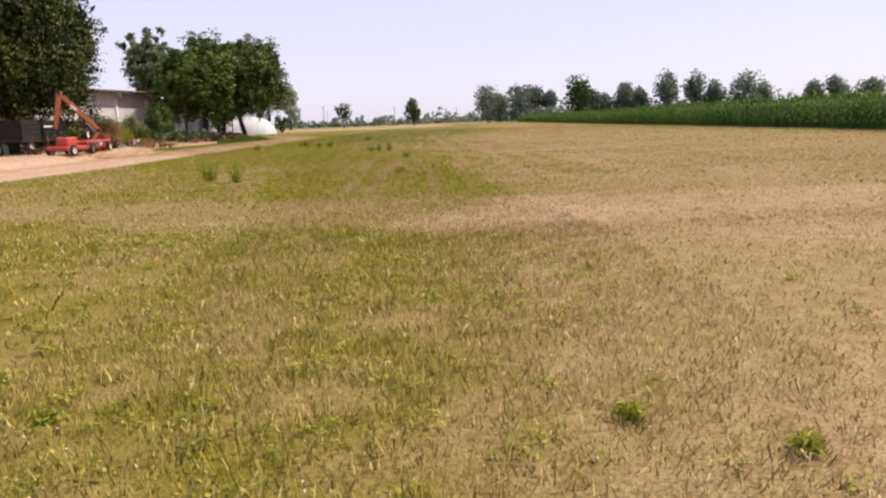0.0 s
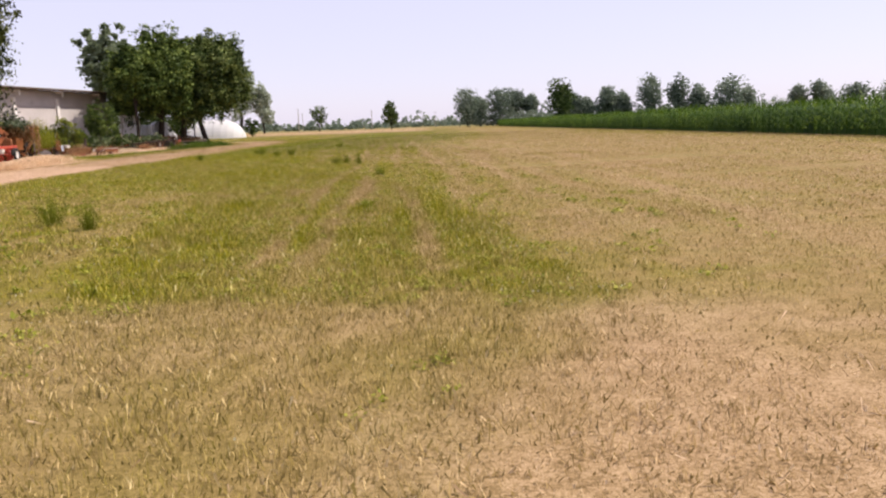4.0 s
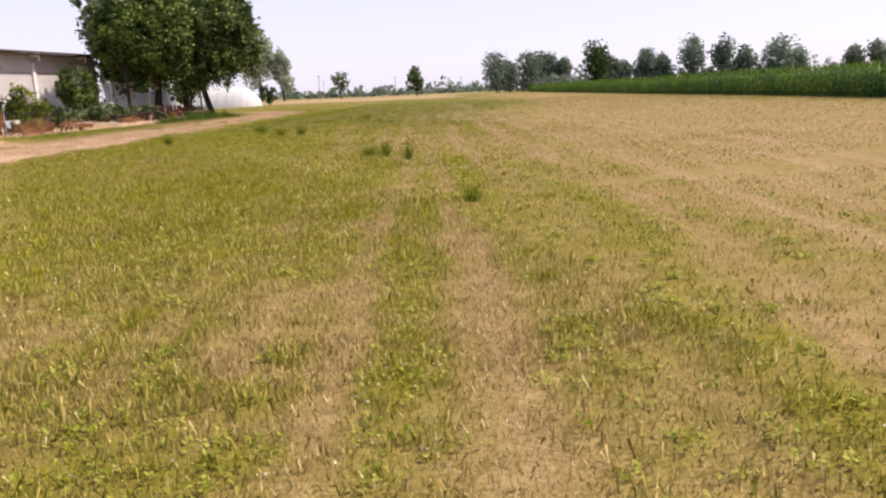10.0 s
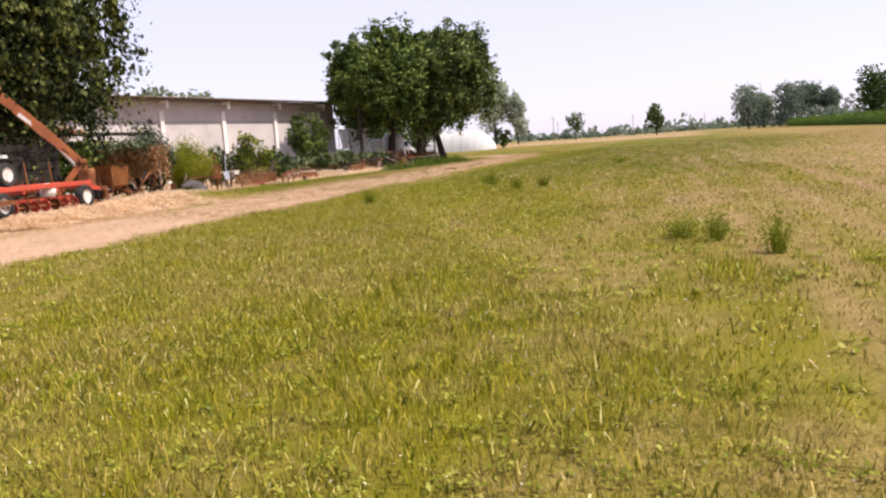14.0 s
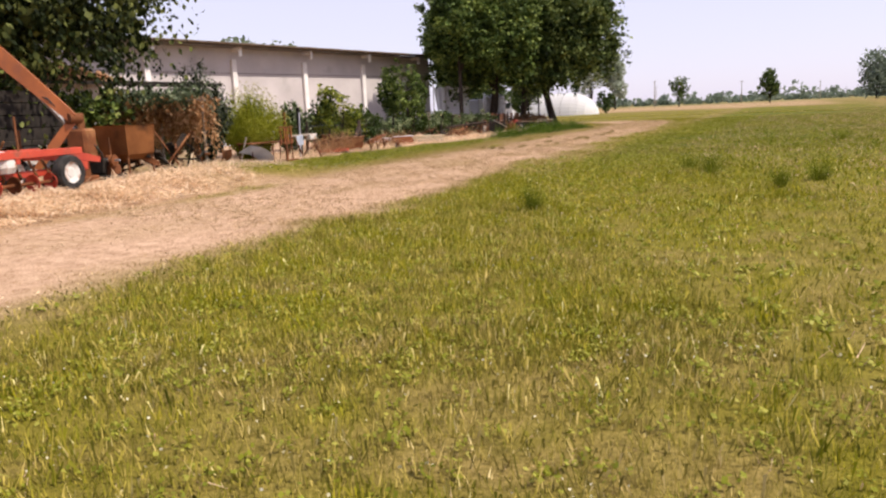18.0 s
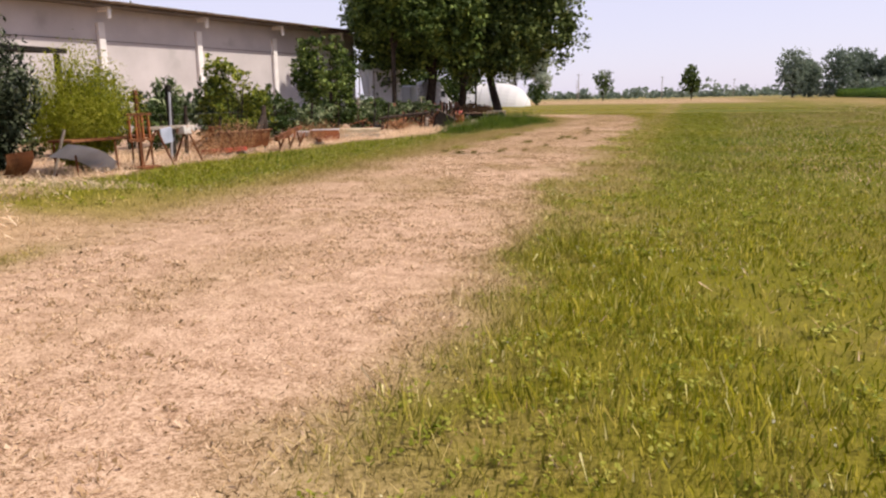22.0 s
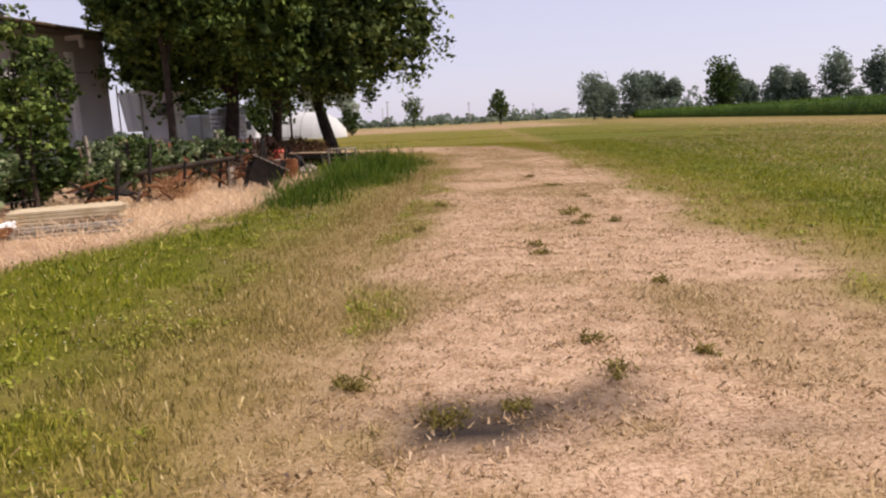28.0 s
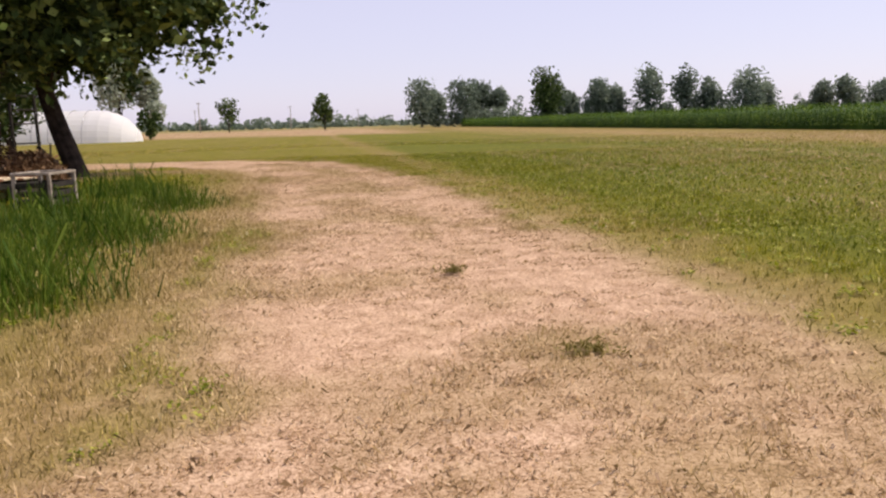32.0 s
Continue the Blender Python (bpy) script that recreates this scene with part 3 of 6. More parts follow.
    bare = smooth(0.2, 1.6, x + (n2 - 0.5) * 2.5) * (1 - smooth(13, 15, y)) * smooth(0.3, 0.6, n2 + 0.3 * n4)
    track = np.maximum(track, np.clip(0.14 * bare + 0.22 * band * smooth(0.25, 0.75, n2 + 0.5 * (n4 - 0.5)), 0, 0.6))
    track = np.maximum(track, 0.18 * smooth(1.3, 2.6, xs) * smooth(14, 17, y) * (1 - smooth(40, 80, y)) * smooth(0.42, 0.66, s1 + 0.3 * (n4 - 0.5)))
    track = np.maximum(track, 0.4 * stubble)
    far = smooth(230, 340, np.hypot(x, y - 60))
    # overlapping darker ellipses on the track
    dark_patch = np.zeros_like(x)
    for a, b, rx, ry, w in ((-17.95, 62.05, 0.42, 0.26, 1.0), (-17.45, 62.3, 0.55, 0.2, 0.8), (-17.05, 62.35, 0.4, 0.2, 0.7), (-17.6, 62.1, 0.9, 0.42, 0.35), (-16.5, 61.9, 0.45, 0.14, 0.3)):
        rr = np.hypot((x - a) / rx, (y - b) / ry) + (n3 - 0.5) * 1.3
        dark_patch = np.maximum(dark_patch, w * (1 - smooth(0.5, 1.15, rr)))
    return track, green, far, dark_patch


YARD = 0.32          # the machinery yard lies a little above the meadow


def height(x, y):
    mound = YARD * (1 - smooth(-20.3, -18.7, x)) * (1 - smooth(51, 55, y)) * smooth(-50, -42, x) * smooth(15, 25, y)
    return 0.10 * (fnoise(x * 0.25 + 60, y * 0.25) - 0.5) * (1 - smooth(100, 200, np.hypot(x, y - 50))) + mound


def steps(lo, hi, fine):
    mid = np.arange(lo, hi + 1e-6, fine)
    out = np.cumsum(np.geomspace(fine * 1.4, 700, 34))
    return np.concatenate([lo - out[::-1], mid, hi + out])


gx, gy = steps(-42, 26, 0.32), steps(-4, 108, 0.32)
X, Y = np.meshgrid(gx, gy)
tr, gr, fa, bu = masks(X.ravel(), Y.ravel())
Z = height(X.ravel(), Y.ravel())
nx, ny = len(gx), len(gy)
base = (np.arange(ny - 1)[:, None] * nx + np.arange(nx - 1)).ravel()
ground = arrays("ground", np.stack([X.ravel(), Y.ravel(), Z], 1), np.stack([base, base + 1, base + nx + 1, base + nx], 1), SOIL,
                attrs={"track": tr, "green": gr, "far": fa, "dark_patch": bu, "deep": deep(X.ravel(), Y.ravel())})
tagged(ground, "flat meadow with dry grass and a pale farm track", "ground", kind="structure")


def grass(name, x, y, tall, wide, label, dry=None, material=None, known=None):
    """One triangle a blade, rooted in the ground, with the ground's own masks."""
    t_, g_ = known or masks(x, y)[:2]
    n = len(x)
    short = 1 - 0.58 * np.clip(t_, 0, 1)
    if dry is not None:
        t_, g_, short = t_ * 0 + 0.85, g_ * 0 + dry, 0.8
    clump = 0.62 + 0.85 * smooth(0.2, 0.85, 0.6 * vnoise(x * 5.3 + 40, y * 5.3 + 3) + 0.4 * vnoise(x * 13 + 4, y * 13 + 9))
    hh = tall * rng.uniform(0.3, 1.25, n) * short * (0.65 + 0.6 * g_) * (1 + (0.6 + 1.0 * (x < -19)) * lush(x, y)) * (clump if dry is None else 1)
    a = rng.uniform(0, 2 * np.pi, n)
    w = wide * rng.uniform(0.5, 1.5, n)
    b = rng.uniform(0, 2 * np.pi, n)
    l = hh * rng.uniform(0.05, 0.75, n) * (1 + 2.4 * t_)
    z = height(x, y)
    p = np.stack([x, y, z - 0.008], 1)
    s = np.stack([np.cos(a) * w / 2, np.sin(a) * w / 2, 0 * a], 1)
    tip = p + np.stack([np.cos(b) * l, np.sin(b) * l, hh], 1)
    leafy = (rng.uniform(0, 1, n) < 0.22)[:, None]     # some blades widen to a leaf at the top
    s2 = s * 1.1 + np.stack([0 * w, 0 * w, w * rng.uniform(-0.5, 0.5, n)], 1)
    v = np.stack([np.where(leafy, tip - s2, p - s), np.where(leafy, tip + s2, p + s), np.where(leafy, p, tip)], 1).reshape(-1, 3)
    at = {k: np.repeat(q, 3) for k, q in (("track", np.minimum(t_ * 1.1, 1)), ("green", g_), ("deep", deep(x, y)))}
    return tagged(arrays(name, v, np.arange(3 * n).reshape(n, 3), material or BLADE, label=label, attrs=at), category="grass", kind="stuff")


ROUTE = np.array([(0, 0), (-0.2, 9), (-1.5, 18), (-2.4, 24), (-4, 29), (-6.4, 33), (-10.3, 39.4), (-13, 45), (-15.4, 50), (-17.5, 58), (-18.1, 64), (-17.7, 71), (-17.2, 80), (-16.8, 92), (-16.5, 104)])


def route_distance(x, y):
    best = np.full(x.shape, 1e9)
    for a, b in zip(ROUTE, ROUTE[1:]):
        d = b - a
        u = np.clip(((x - a[0]) * d[0] + (y - a[1]) * d[1]) / (d @ d), 0, 1)
        best = np.minimum(best, np.hypot(x - a[0] - u * d[0], y - a[1] - u * d[1]))
    return best


def along(n, half, lo=0.0):
    """About n places between lo and half from the route."""
    d = ROUTE[1:] - ROUTE[:-1]
    q = np.hypot(d[:, 0], d[:, 1])
    k = rng.choice(len(d), n, p=q / q.sum())
    u, w = rng.uniform(-0.08, 1.08, n), rng.uniform(-half, half, n)
    x = ROUTE[k, 0] + u * d[k, 0] - w * d[k, 1] / q[k]
    y = ROUTE[k, 1] + u * d[k, 1] + w * d[k, 0] / q[k]
    if lo > 8:
        x, y = rng.uniform(-18.5 - half, half, n), rng.uniform(-3, 80 + half, n)
    d = route_distance(x, y)
    k = (d < half) & (d >= lo)
    return x[k], y[k]


def sward(x, y, keep_track, tall, wide, label):
    """Meadow grass at the places given, thinner on the track and none on the dark patch."""
    t_, g_, _, b_ = masks(x, y)
    k = rng.uniform(0, 1, len(x)) > np.maximum(t_ * (1 - keep_track), b_ * 1.05)
    k &= x > -40
    grass("meadow_grass", x[k], y[k], tall, wide, label, known=(t_[k], g_[k]))


sward(*along(960000, 2.4), 0.6, 0.072, 0.0095, "short mixed green and dry meadow grass")
sward(*along(660000, 6.5, 2.4), 0.55, 0.056, 0.0145, "short mixed green and dry meadow grass")
sward(*along(560000, 16, 6.5), 0.45, 0.052, 0.026, "mixed green and dry meadow grass farther off")
sward(*along(420000, 46, 16), 0.45, 0.065, 0.038, "mixed green and dry meadow grass far off")
k = 90000
vx, vy = rng.uniform(-24.0, -18.8, k), rng.uniform(56, 96, k)
q = rng.uniform(0, 1, k) < np.maximum(lush(vx, vy) * 1.3 - 0.2, 0.035 * smooth(0.4, 0.6, fnoise(vx * 0.8 + 5, vy * 0.8)) * (1 - smooth(-21, -19.5, vx)))
grass("verge_grass", vx[q], vy[q], 0.17, 0.018, "lush green uncut grass along the verge", material=LUSH)
k = 4400                                              # small tough tufts and clods on the trodden ground
cx, cy = rng.uniform(-20.0, -12.5, k), rng.uniform(50, 100, k)
q = (masks(cx, cy)[0] > 0.35) & (fnoise(cx * 0.9 + 2, cy * 0.9 + 8) + 0.35 * (vnoise(cx * 4, cy * 4) - 0.5) > 0.5)
cx, cy = cx[q].repeat(46), cy[q].repeat(46)
cx, cy = cx + rng.normal(0, 0.11, len(cx)), cy + rng.normal(0, 0.04, len(cy))
grass("track_tuft_grass", cx, cy, 0.038, 0.015, "sparse tough brown tufts on the farm track", dry=0.0, material=CLOD)
k = 9000                                              # broader straw tufts, thickest along the middle of the track
cx, cy = rng.uniform(-19.2, -13.6, k), rng.uniform(44, 92, k)
q = (masks(cx, cy)[0] > 0.45) & (fnoise(cx * 0.6 + 12, cy * 0.6 + 3) > 0.45)
cx, cy = cx[q].repeat(18), cy[q].repeat(18)
cx, cy = cx + rng.normal(0, 0.05, len(cx)), cy + rng.normal(0, 0.035, len(cy))
grass("track_tuft_grass", cx, cy, 0.055, 0.016, "low straw-coloured tufts on the farm track", dry=0.08)
def seed_stalks(n, half, lo, tall, wide, label):
    """Thin pale stalks with a seed head, thickest where the sward was left standing."""
    x, y = along(n, half, lo)
    t_, g_ = masks(x, y)[:2]
    q = (t_ < 0.5) & (rng.uniform(0, 1, len(x)) < 0.25 + 0.9 * smooth(0.35, 0.65, fnoise(x * 1.3 + 4, y * 0.35)))
    grass("seed_stalks", x[q], y[q], tall, wide, label, dry=0.0)


seed_stalks(30000, 2.6, 0, 0.10, 0.005, "single pale dry stalks standing in the meadow")
seed_stalks(70000, 7, 2.6, 0.12, 0.008, "pale seed stalks standing above the meadow grass")
# the two outer layers also brighten the distance, in place of haze
seed_stalks(210000, 18, 7, 0.15, 0.014, "pale seed stalks that also lighten the meadow grass farther off")
seed_stalks(170000, 44, 18, 0.17, 0.026, "pale seed stalks that also lighten the far meadow grass")


def clover(n, half, lo, size, label):
    """Low leafy herbs: clumps of small broad leaves lying nearly flat."""
    x, y = along(n // 16, half, lo)
    t_, g_ = masks(x, y)[:2]
    q = (t_ < 0.3) & (g_ + 0.5 * (fnoise(x * 0.9 + 70, y * 0.9) - 0.5) > 0.42)
    x, y = x[q].repeat(16), y[q].repeat(16)
    m = len(x)
    x, y = x + rng.normal(0, 0.045, m), y + rng.normal(0, 0.045, m)
    z = height(x, y) + rng.uniform(0.008, 0.055, m)
    a, w, tilt = rng.uniform(0, 6.28, m), size * rng.uniform(0.6, 1.3, m), rng.normal(0, 0.45, m)
    d, e = np.stack([np.cos(a), np.sin(a), tilt], 1) * w[:, None], np.stack([-np.sin(a), np.cos(a), rng.normal(0, 0.45, m)], 1) * (w * 0.42)[:, None]
    c = np.stack([x, y, z], 1)
    v = np.stack([c - d * 0.5, c + e, c + d * 0.5, c - e], 1).reshape(-1, 3)
    tagged(arrays("clover_leaves", v, np.arange(4 * m).reshape(m, 4), HERB, label=label), category="clover", kind="stuff")


clover(200000, 2.4, 0, 0.026, "low clover and herbs in the meadow grass")
clover(110000, 6.5, 2.4, 0.040, "low clover and herbs in the meadow grass")
bx, by = along(24000, 3.4)
q = (masks(bx, by)[1] > 0.4) & (masks(bx, by)[0] < 0.3) & (fnoise(bx * 1.1 + 15, by * 1.1 + 2) > 0.5)
bz = height(bx[q], by[q]) + rng.uniform(0.03, 0.075, q.sum())
v, f = leaves(np.stack([bx[q], by[q], bz], 1), 0.013, 1.1)
tagged(arrays("clover_flowers", v, f, CREAM, label="tiny cream clover flowers in the meadow grass"), category="flowers", kind="stuff")
k = 60000
sx, sy = rng.uniform(-27.5, -21.4, k), rng.uniform(52, 90, k)
q = (fnoise(sx * 0.9 + 25, sy * 0.9) > 0.42) & (masks(sx, sy)[0] > 0.4)
grass("dry_grass", sx[q], sy[q], 0.36, 0.012, "tall straw-coloured dead grass round the scrap", dry=0.0, material=STRAW)
k = 30000
sx, sy = rng.uniform(-27, -20.0, k), rng.uniform(38, 53, k)
grass("dry_grass", sx, sy, 0.2, 0.012, "tall straw-coloured dead grass round the machinery", dry=0.0, material=STRAW)


# ---- the barn ----
BAY = 6.034
barn = thing("barn", -39.44, 67.04, 0, "long pale plastered farm barn with white columns and low roof", "barn", rz=-11.1)
Y0, Y1, DEEP = -4.4 * BAY, 26.6, 16.0
part("wall", box(bmesh.new(), (-0.95, (Y0 + Y1) / 2, 3.03), (0.3, Y1 - Y0, 6.06)), PLASTER, barn, "pale grey plastered long wall")
part("wall", box(bmesh.new(), (-0.8 - DEEP / 2, Y1 - 0.15, 3.13), (DEEP - 0.6, 0.3, 6.26)), PLASTER, barn)
part("wall", box(bmesh.new(), (-0.8 - DEEP / 2, Y0 + 0.15, 3.13), (DEEP - 0.6, 0.3, 6.26)), PLASTER, barn)
part("wall", box(bmesh.new(), (-0.8 - DEEP + 0.15, (Y0 + Y1) / 2, 3.03), (0.3, Y1 - Y0, 6.06)), PLASTER, barn)
for k in range(-4, 5):
    y = k * BAY
    part("column", box(bmesh.new(), (-0.72, y, 2.63), (0.22, 0.36, 5.26), bevel=0.015), CONCRETE, barn, "white concrete column")
    bm = box(bmesh.new(), (-0.33, y, 5.84), (0.80, 0.18, 0.20), bevel=0.012)
    box(bm, (0.02, y, 5.66), (0.12, 0.20, 0.52), bevel=0.012)
    part("bracket", bm, CONCRETE, barn, "white concrete beam end under the eave")
for side, xa, xb, za, zb in ((1, 0.35, -8.8, 6.12, 7.01), (-1, -17.95, -8.8, 6.12, 7.01)):
    bm = bmesh.new()
    n = 44
    for i in range(n):                               # corrugated sheets with laps
        a, b = Y0 - 0.4 + (Y1 - Y0 + 0.8) * i / n, Y0 - 0.4 + (Y1 - Y0 + 0.8) * (i + 1) / n
        box(bm, ((xa + xb) / 2, (a + b) / 2, (za + zb) / 2 + 0.012 * (i % 2)), (abs(xa - xb) + 0.1, b - a + 0.04, 0.07), (0, math.degrees(math.atan2(za - zb, abs(xa - xb))) * -side, 0))
    part("roof", bm, ROOFING, barn, "grey-brown corrugated roof sheets")
part("fascia", box(bmesh.new(), (0.36, (Y0 + Y1) / 2, 6.06), (0.06, Y1 - Y0 + 0.8, 0.16), bevel=0.008), FASCIA, barn, "weathered brown eave board")
part("gutter", tube(bmesh.new(), [(0.45, Y0 - 0.4, 6.06), (0.45, Y1 + 0.4, 6.06)], 0.075, 8), FASCIA, barn)
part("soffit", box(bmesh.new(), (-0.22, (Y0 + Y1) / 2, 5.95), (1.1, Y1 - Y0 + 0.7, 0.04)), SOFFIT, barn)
# dark strips drawn where the eave's shadow ends on the wall
bm = bmesh.new()
for i in range(10):
    box(bm, (-0.785, Y0 + 3 + i * 5.2, 4.43), (0.02, 5.1, 0.03))
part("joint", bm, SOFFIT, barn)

# the lean-to with its dark edge, and the small tiled house before the barn
shed = thing("lean_to_shed", -32.3, 57.4, 0, "low open lean-to with a dark flat roof edge", "shed")
part("roof", box(bmesh.new(), (-1.7, 0, 3.26), (3.6, 12.6, 0.10), (0, 3, 0)), NEAR_BLACK, shed)
part("roof_edge", box(bmesh.new(), (0.16, 0, 3.2), (0.09, 12.9, 0.16), bevel=0.01), NEAR_BLACK, shed, "near-black roof edge")
for y in (-6.2, -2.1, 2.1, 6.2):
    part("post", box(bmesh.new(), (0, y, 1.55), (0.16, 0.16, 3.1), bevel=0.01), NEAR_BLACK, shed)
part("back_wall", box(bmesh.new(), (-3.2, 0, 1.5), (0.12, 12.4, 3.0)), NEAR_BLACK, shed)

house = thing("tiled_outbuilding", -33.2, 51.2, 0, "small whitewashed outbuilding with a hipped clay tile roof", "outbuilding", rz=-4)
part("wall", box(bmesh.new(), (0, 0, 1.5), (6.6, 7.6, 3.0)), PLASTER, house, "whitewashed wall")
bm = bmesh.new()
ev = [bm.verts.new(p) for p in ((-3.9, -4.4, 3.0), (3.9, -4.4, 3.0), (3.9, 4.4, 3.0), (-3.9, 4.4, 3.0))]
rg = [bm.verts.new(p) for p in ((0, -1.2, 4.55), (0, 1.2, 4.55))]
for f in ((ev[0], ev[1], rg[0]), (ev[1], ev[2], rg[1], rg[0]), (ev[2], ev[3], rg[1]), (ev[3], ev[0], rg[0], rg[1]), (ev[3], ev[2], ev[1], ev[0])):
    bm.faces.new(f)
roof = part("roof", bm, TILE, house, "weathered clay tile roof")
for i in range(22):                                   # rolls of tiles down the slope that faces the field
    y = -4.2 + i * 0.4
    u = max(0.0, 1.0 - max(0.0, abs(y) - 1.2) / 3.2)
    part("tile_roll", tube(bmesh.new(), [(3.9, y, 3.05), (3.9 - 3.9 * u - 0.01, y, 3.06 + 1.55 * u)], 0.09, 6), TILE, roof)
part("eave_board", box(bmesh.new(), (3.93, 0, 2.96), (0.06, 8.8, 0.12)), NEAR_BLACK, house)

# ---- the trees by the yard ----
tree(-25.2, 96.3, 13.0, 5.1, 0.30, SUNLIT_WALNUT, "large dark green walnut tree with a leaning trunk", "walnut_tree", 76000, 0.165, 0.205, 24, (-0.8, 0.2), group="yard trees", limbs=9, droop=0.5, shift=(1.0, 0))
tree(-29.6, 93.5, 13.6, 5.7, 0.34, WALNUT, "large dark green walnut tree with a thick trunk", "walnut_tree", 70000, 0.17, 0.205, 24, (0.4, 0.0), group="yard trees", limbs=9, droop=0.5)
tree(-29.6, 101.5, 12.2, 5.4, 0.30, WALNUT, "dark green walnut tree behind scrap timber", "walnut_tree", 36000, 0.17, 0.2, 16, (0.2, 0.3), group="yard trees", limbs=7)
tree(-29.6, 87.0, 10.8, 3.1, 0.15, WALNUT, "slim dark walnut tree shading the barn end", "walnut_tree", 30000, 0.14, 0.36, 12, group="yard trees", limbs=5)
tree(-55.0, 146, 22.0, 6.2, 0.4, HAZED_POPLAR, "tall grey-green poplar far behind the barn, paled as by haze", "poplar_tree", 9000, 0.42, 0.15, 16, squash=1.6)
tree(-69.0, 300, 27.0, 7.4, 0.45, HAZY, "tall grey-green tree beyond the plastic tunnel, paled as by haze", "poplar_tree", 7000, 0.62, 0.05, 13, squash=1.7)
tree(-60.5, 300, 20.0, 4.6, 0.3, HAZY, "slender tree beyond the plastic tunnel, paled as by haze", "poplar_tree", 4200, 0.60, 0.05, 9, squash=1.5)
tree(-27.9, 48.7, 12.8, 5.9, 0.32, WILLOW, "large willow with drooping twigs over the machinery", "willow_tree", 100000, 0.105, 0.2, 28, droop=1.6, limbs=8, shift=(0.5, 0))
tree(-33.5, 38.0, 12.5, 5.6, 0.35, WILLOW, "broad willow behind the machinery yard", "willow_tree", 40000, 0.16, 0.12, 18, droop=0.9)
for x, y, h in ((-38.6, 116.5, 6.2), (-35.4, 120.0, 5.6), (-43.0, 118.5, 6.6)):
    tree(x, y, h, 2.9, 0.12, HEDGE, "leafy green young tree behind the van", "young_tree", 5200, 0.17, 0.03, 10, group="young trees")
tree(-58, 96, 10.0, 4.0, 0.25, HAZED_POPLAR, "treetop showing above the barn roof", "poplar_tree", 1800, 0.4, 0.2, 9)
tree(-60, 108, 10.2, 4.4, 0.25, HAZED_POPLAR, "treetop showing above the barn roof", "poplar_tree", 1800, 0.4, 0.2, 9)
bush("round_bush", -38.6, 181, 4.4, 2.0, HEDGE, "rounded dark green bush by the plastic tunnel", 2400, 0.28)

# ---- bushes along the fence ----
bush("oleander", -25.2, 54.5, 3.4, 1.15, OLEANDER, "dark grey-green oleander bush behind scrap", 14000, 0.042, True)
bush("broom_bush", -24.6, 56.3, 2.7, 1.4, BROOM, "feathery yellow-green bush beside scrap", 30000, 0.02, True)
bush("laurel_bush", -26.5, 65.0, 3.0, 1.25, LAUREL, "bright green laurel bush at the fence", 13000, 0.06)
bush("fig_bush", -27.5, 73.7, 4.5, 1.7, WALNUT, "tall dark fig bush at the fence", 16000, 0.085)
bush("hedge_bush", -26.9, 68.2, 1.9, 0.95, HEDGE, "green hedge bush at the fence", 4500, 0.075)
bush("hedge_bush", -27.4, 62.3, 1.5, 0.9, HEDGE, "grey-green low bush at the fence", 3600, 0.07)
bush("hedge_bush", -27.6, 59.8, 1.6, 0.9, HEDGE, "grey-green low bush at the fence", 3600, 0.07)
for k, (x, y, h) in enumerate(((-27.8, 75.6, 1.2), (-27.9, 77.4, 1.3), (-27.6, 79.3, 1.2), (-27.3, 81.3, 1.3), (-27.2, 83.3, 1.1), (-27.8, 71.4, 1.3), (-27.7, 70.0, 1.1), (-28.4, 86.0, 1.2))):
    bush("climbing_plant", x + 1.0, y, h + 0.25, 1.05, HEDGE if k % 3 == 1 else BEAN, "leafy garden plants climbing on the wire fence", 3600, 0.085)

grow = np.random.default_rng(21)
for k in range(34):
    y = 57.5 + k * 0.98 + grow.uniform(-0.3, 0.3)
    x = -28.0 - grow.uniform(0, 2.6) - 0.02 * (y - 57)
    m = (HEDGE, GREY, BEAN, HEDGE, GREY)[k % 5]
    bush("garden_plant", x, y, grow.uniform(1.4, 2.5) * (1 - 0.4 * min(1.0, max(0.0, (y - 69) / 5))), grow.uniform(0.75, 1.1), m, ("dense dark green garden shrub behind the fence", "grey-green garden plant behind the fence", "leafy green garden plant behind the fence", "dense dark green garden shrub behind the fence", "grey-green garden plant behind the fence")[k % 5],
         2200, 0.085, k % 3 == 1)
for x, y, h in ((-24.3, 61.2, 1.15), (-24.6, 62.2, 1.25), (-24.2, 60.2, 0.9), (-24.8, 66.8, 1.0), (-24.7, 67.9, 0.9), (-25.0, 76.0, 0.8), (-24.6, 74.6, 0.7), (-25.2, 80.6, 0.9)):
    bush("dead_stalks", x, y, h * 0.85, 0.95, DRYSTALK, "tall brown dead stalks at the yard edge", 2400, 0.014, True)

# ---- the fence ----
fence = thing("wire_fence", -26.6, 60, 0, "old wire fence on grey timber posts with a top rail", "fence")
line = [(-26.3, 58.5), (-26.3, 62.0), (-26.4, 66.6), (-26.6, 70.4), (-26.7, 73.0), (-26.7, 75.3), (-26.9, 77.4), (-26.8, 80.3), (-26.3, 82.7), (-26.2, 85.6), (-26.4, 88.4)]
for k, (x, y) in enumerate(line):
    a = 0.06 * math.sin(k * 2.3)
    part("post", tube(bmesh.new(), [(x + 26.6, y - 60, -0.1), (x + 26.6 + a, y - 60 + a, 1.35 + 0.2 * (k % 3 == 2))], [0.065, 0.05], 7), TIMBER if k % 3 == 2 else BARK, fence, "leaning grey timber post" if k % 3 == 2 else "dark weathered post")
for z in (0.35, 0.75, 1.12):
    part("wire", tube(bmesh.new(), [(x + 26.6, y - 60, z + 0.02 * math.sin(y)) for x, y in line], 0.004, 4), WIRE, fence)
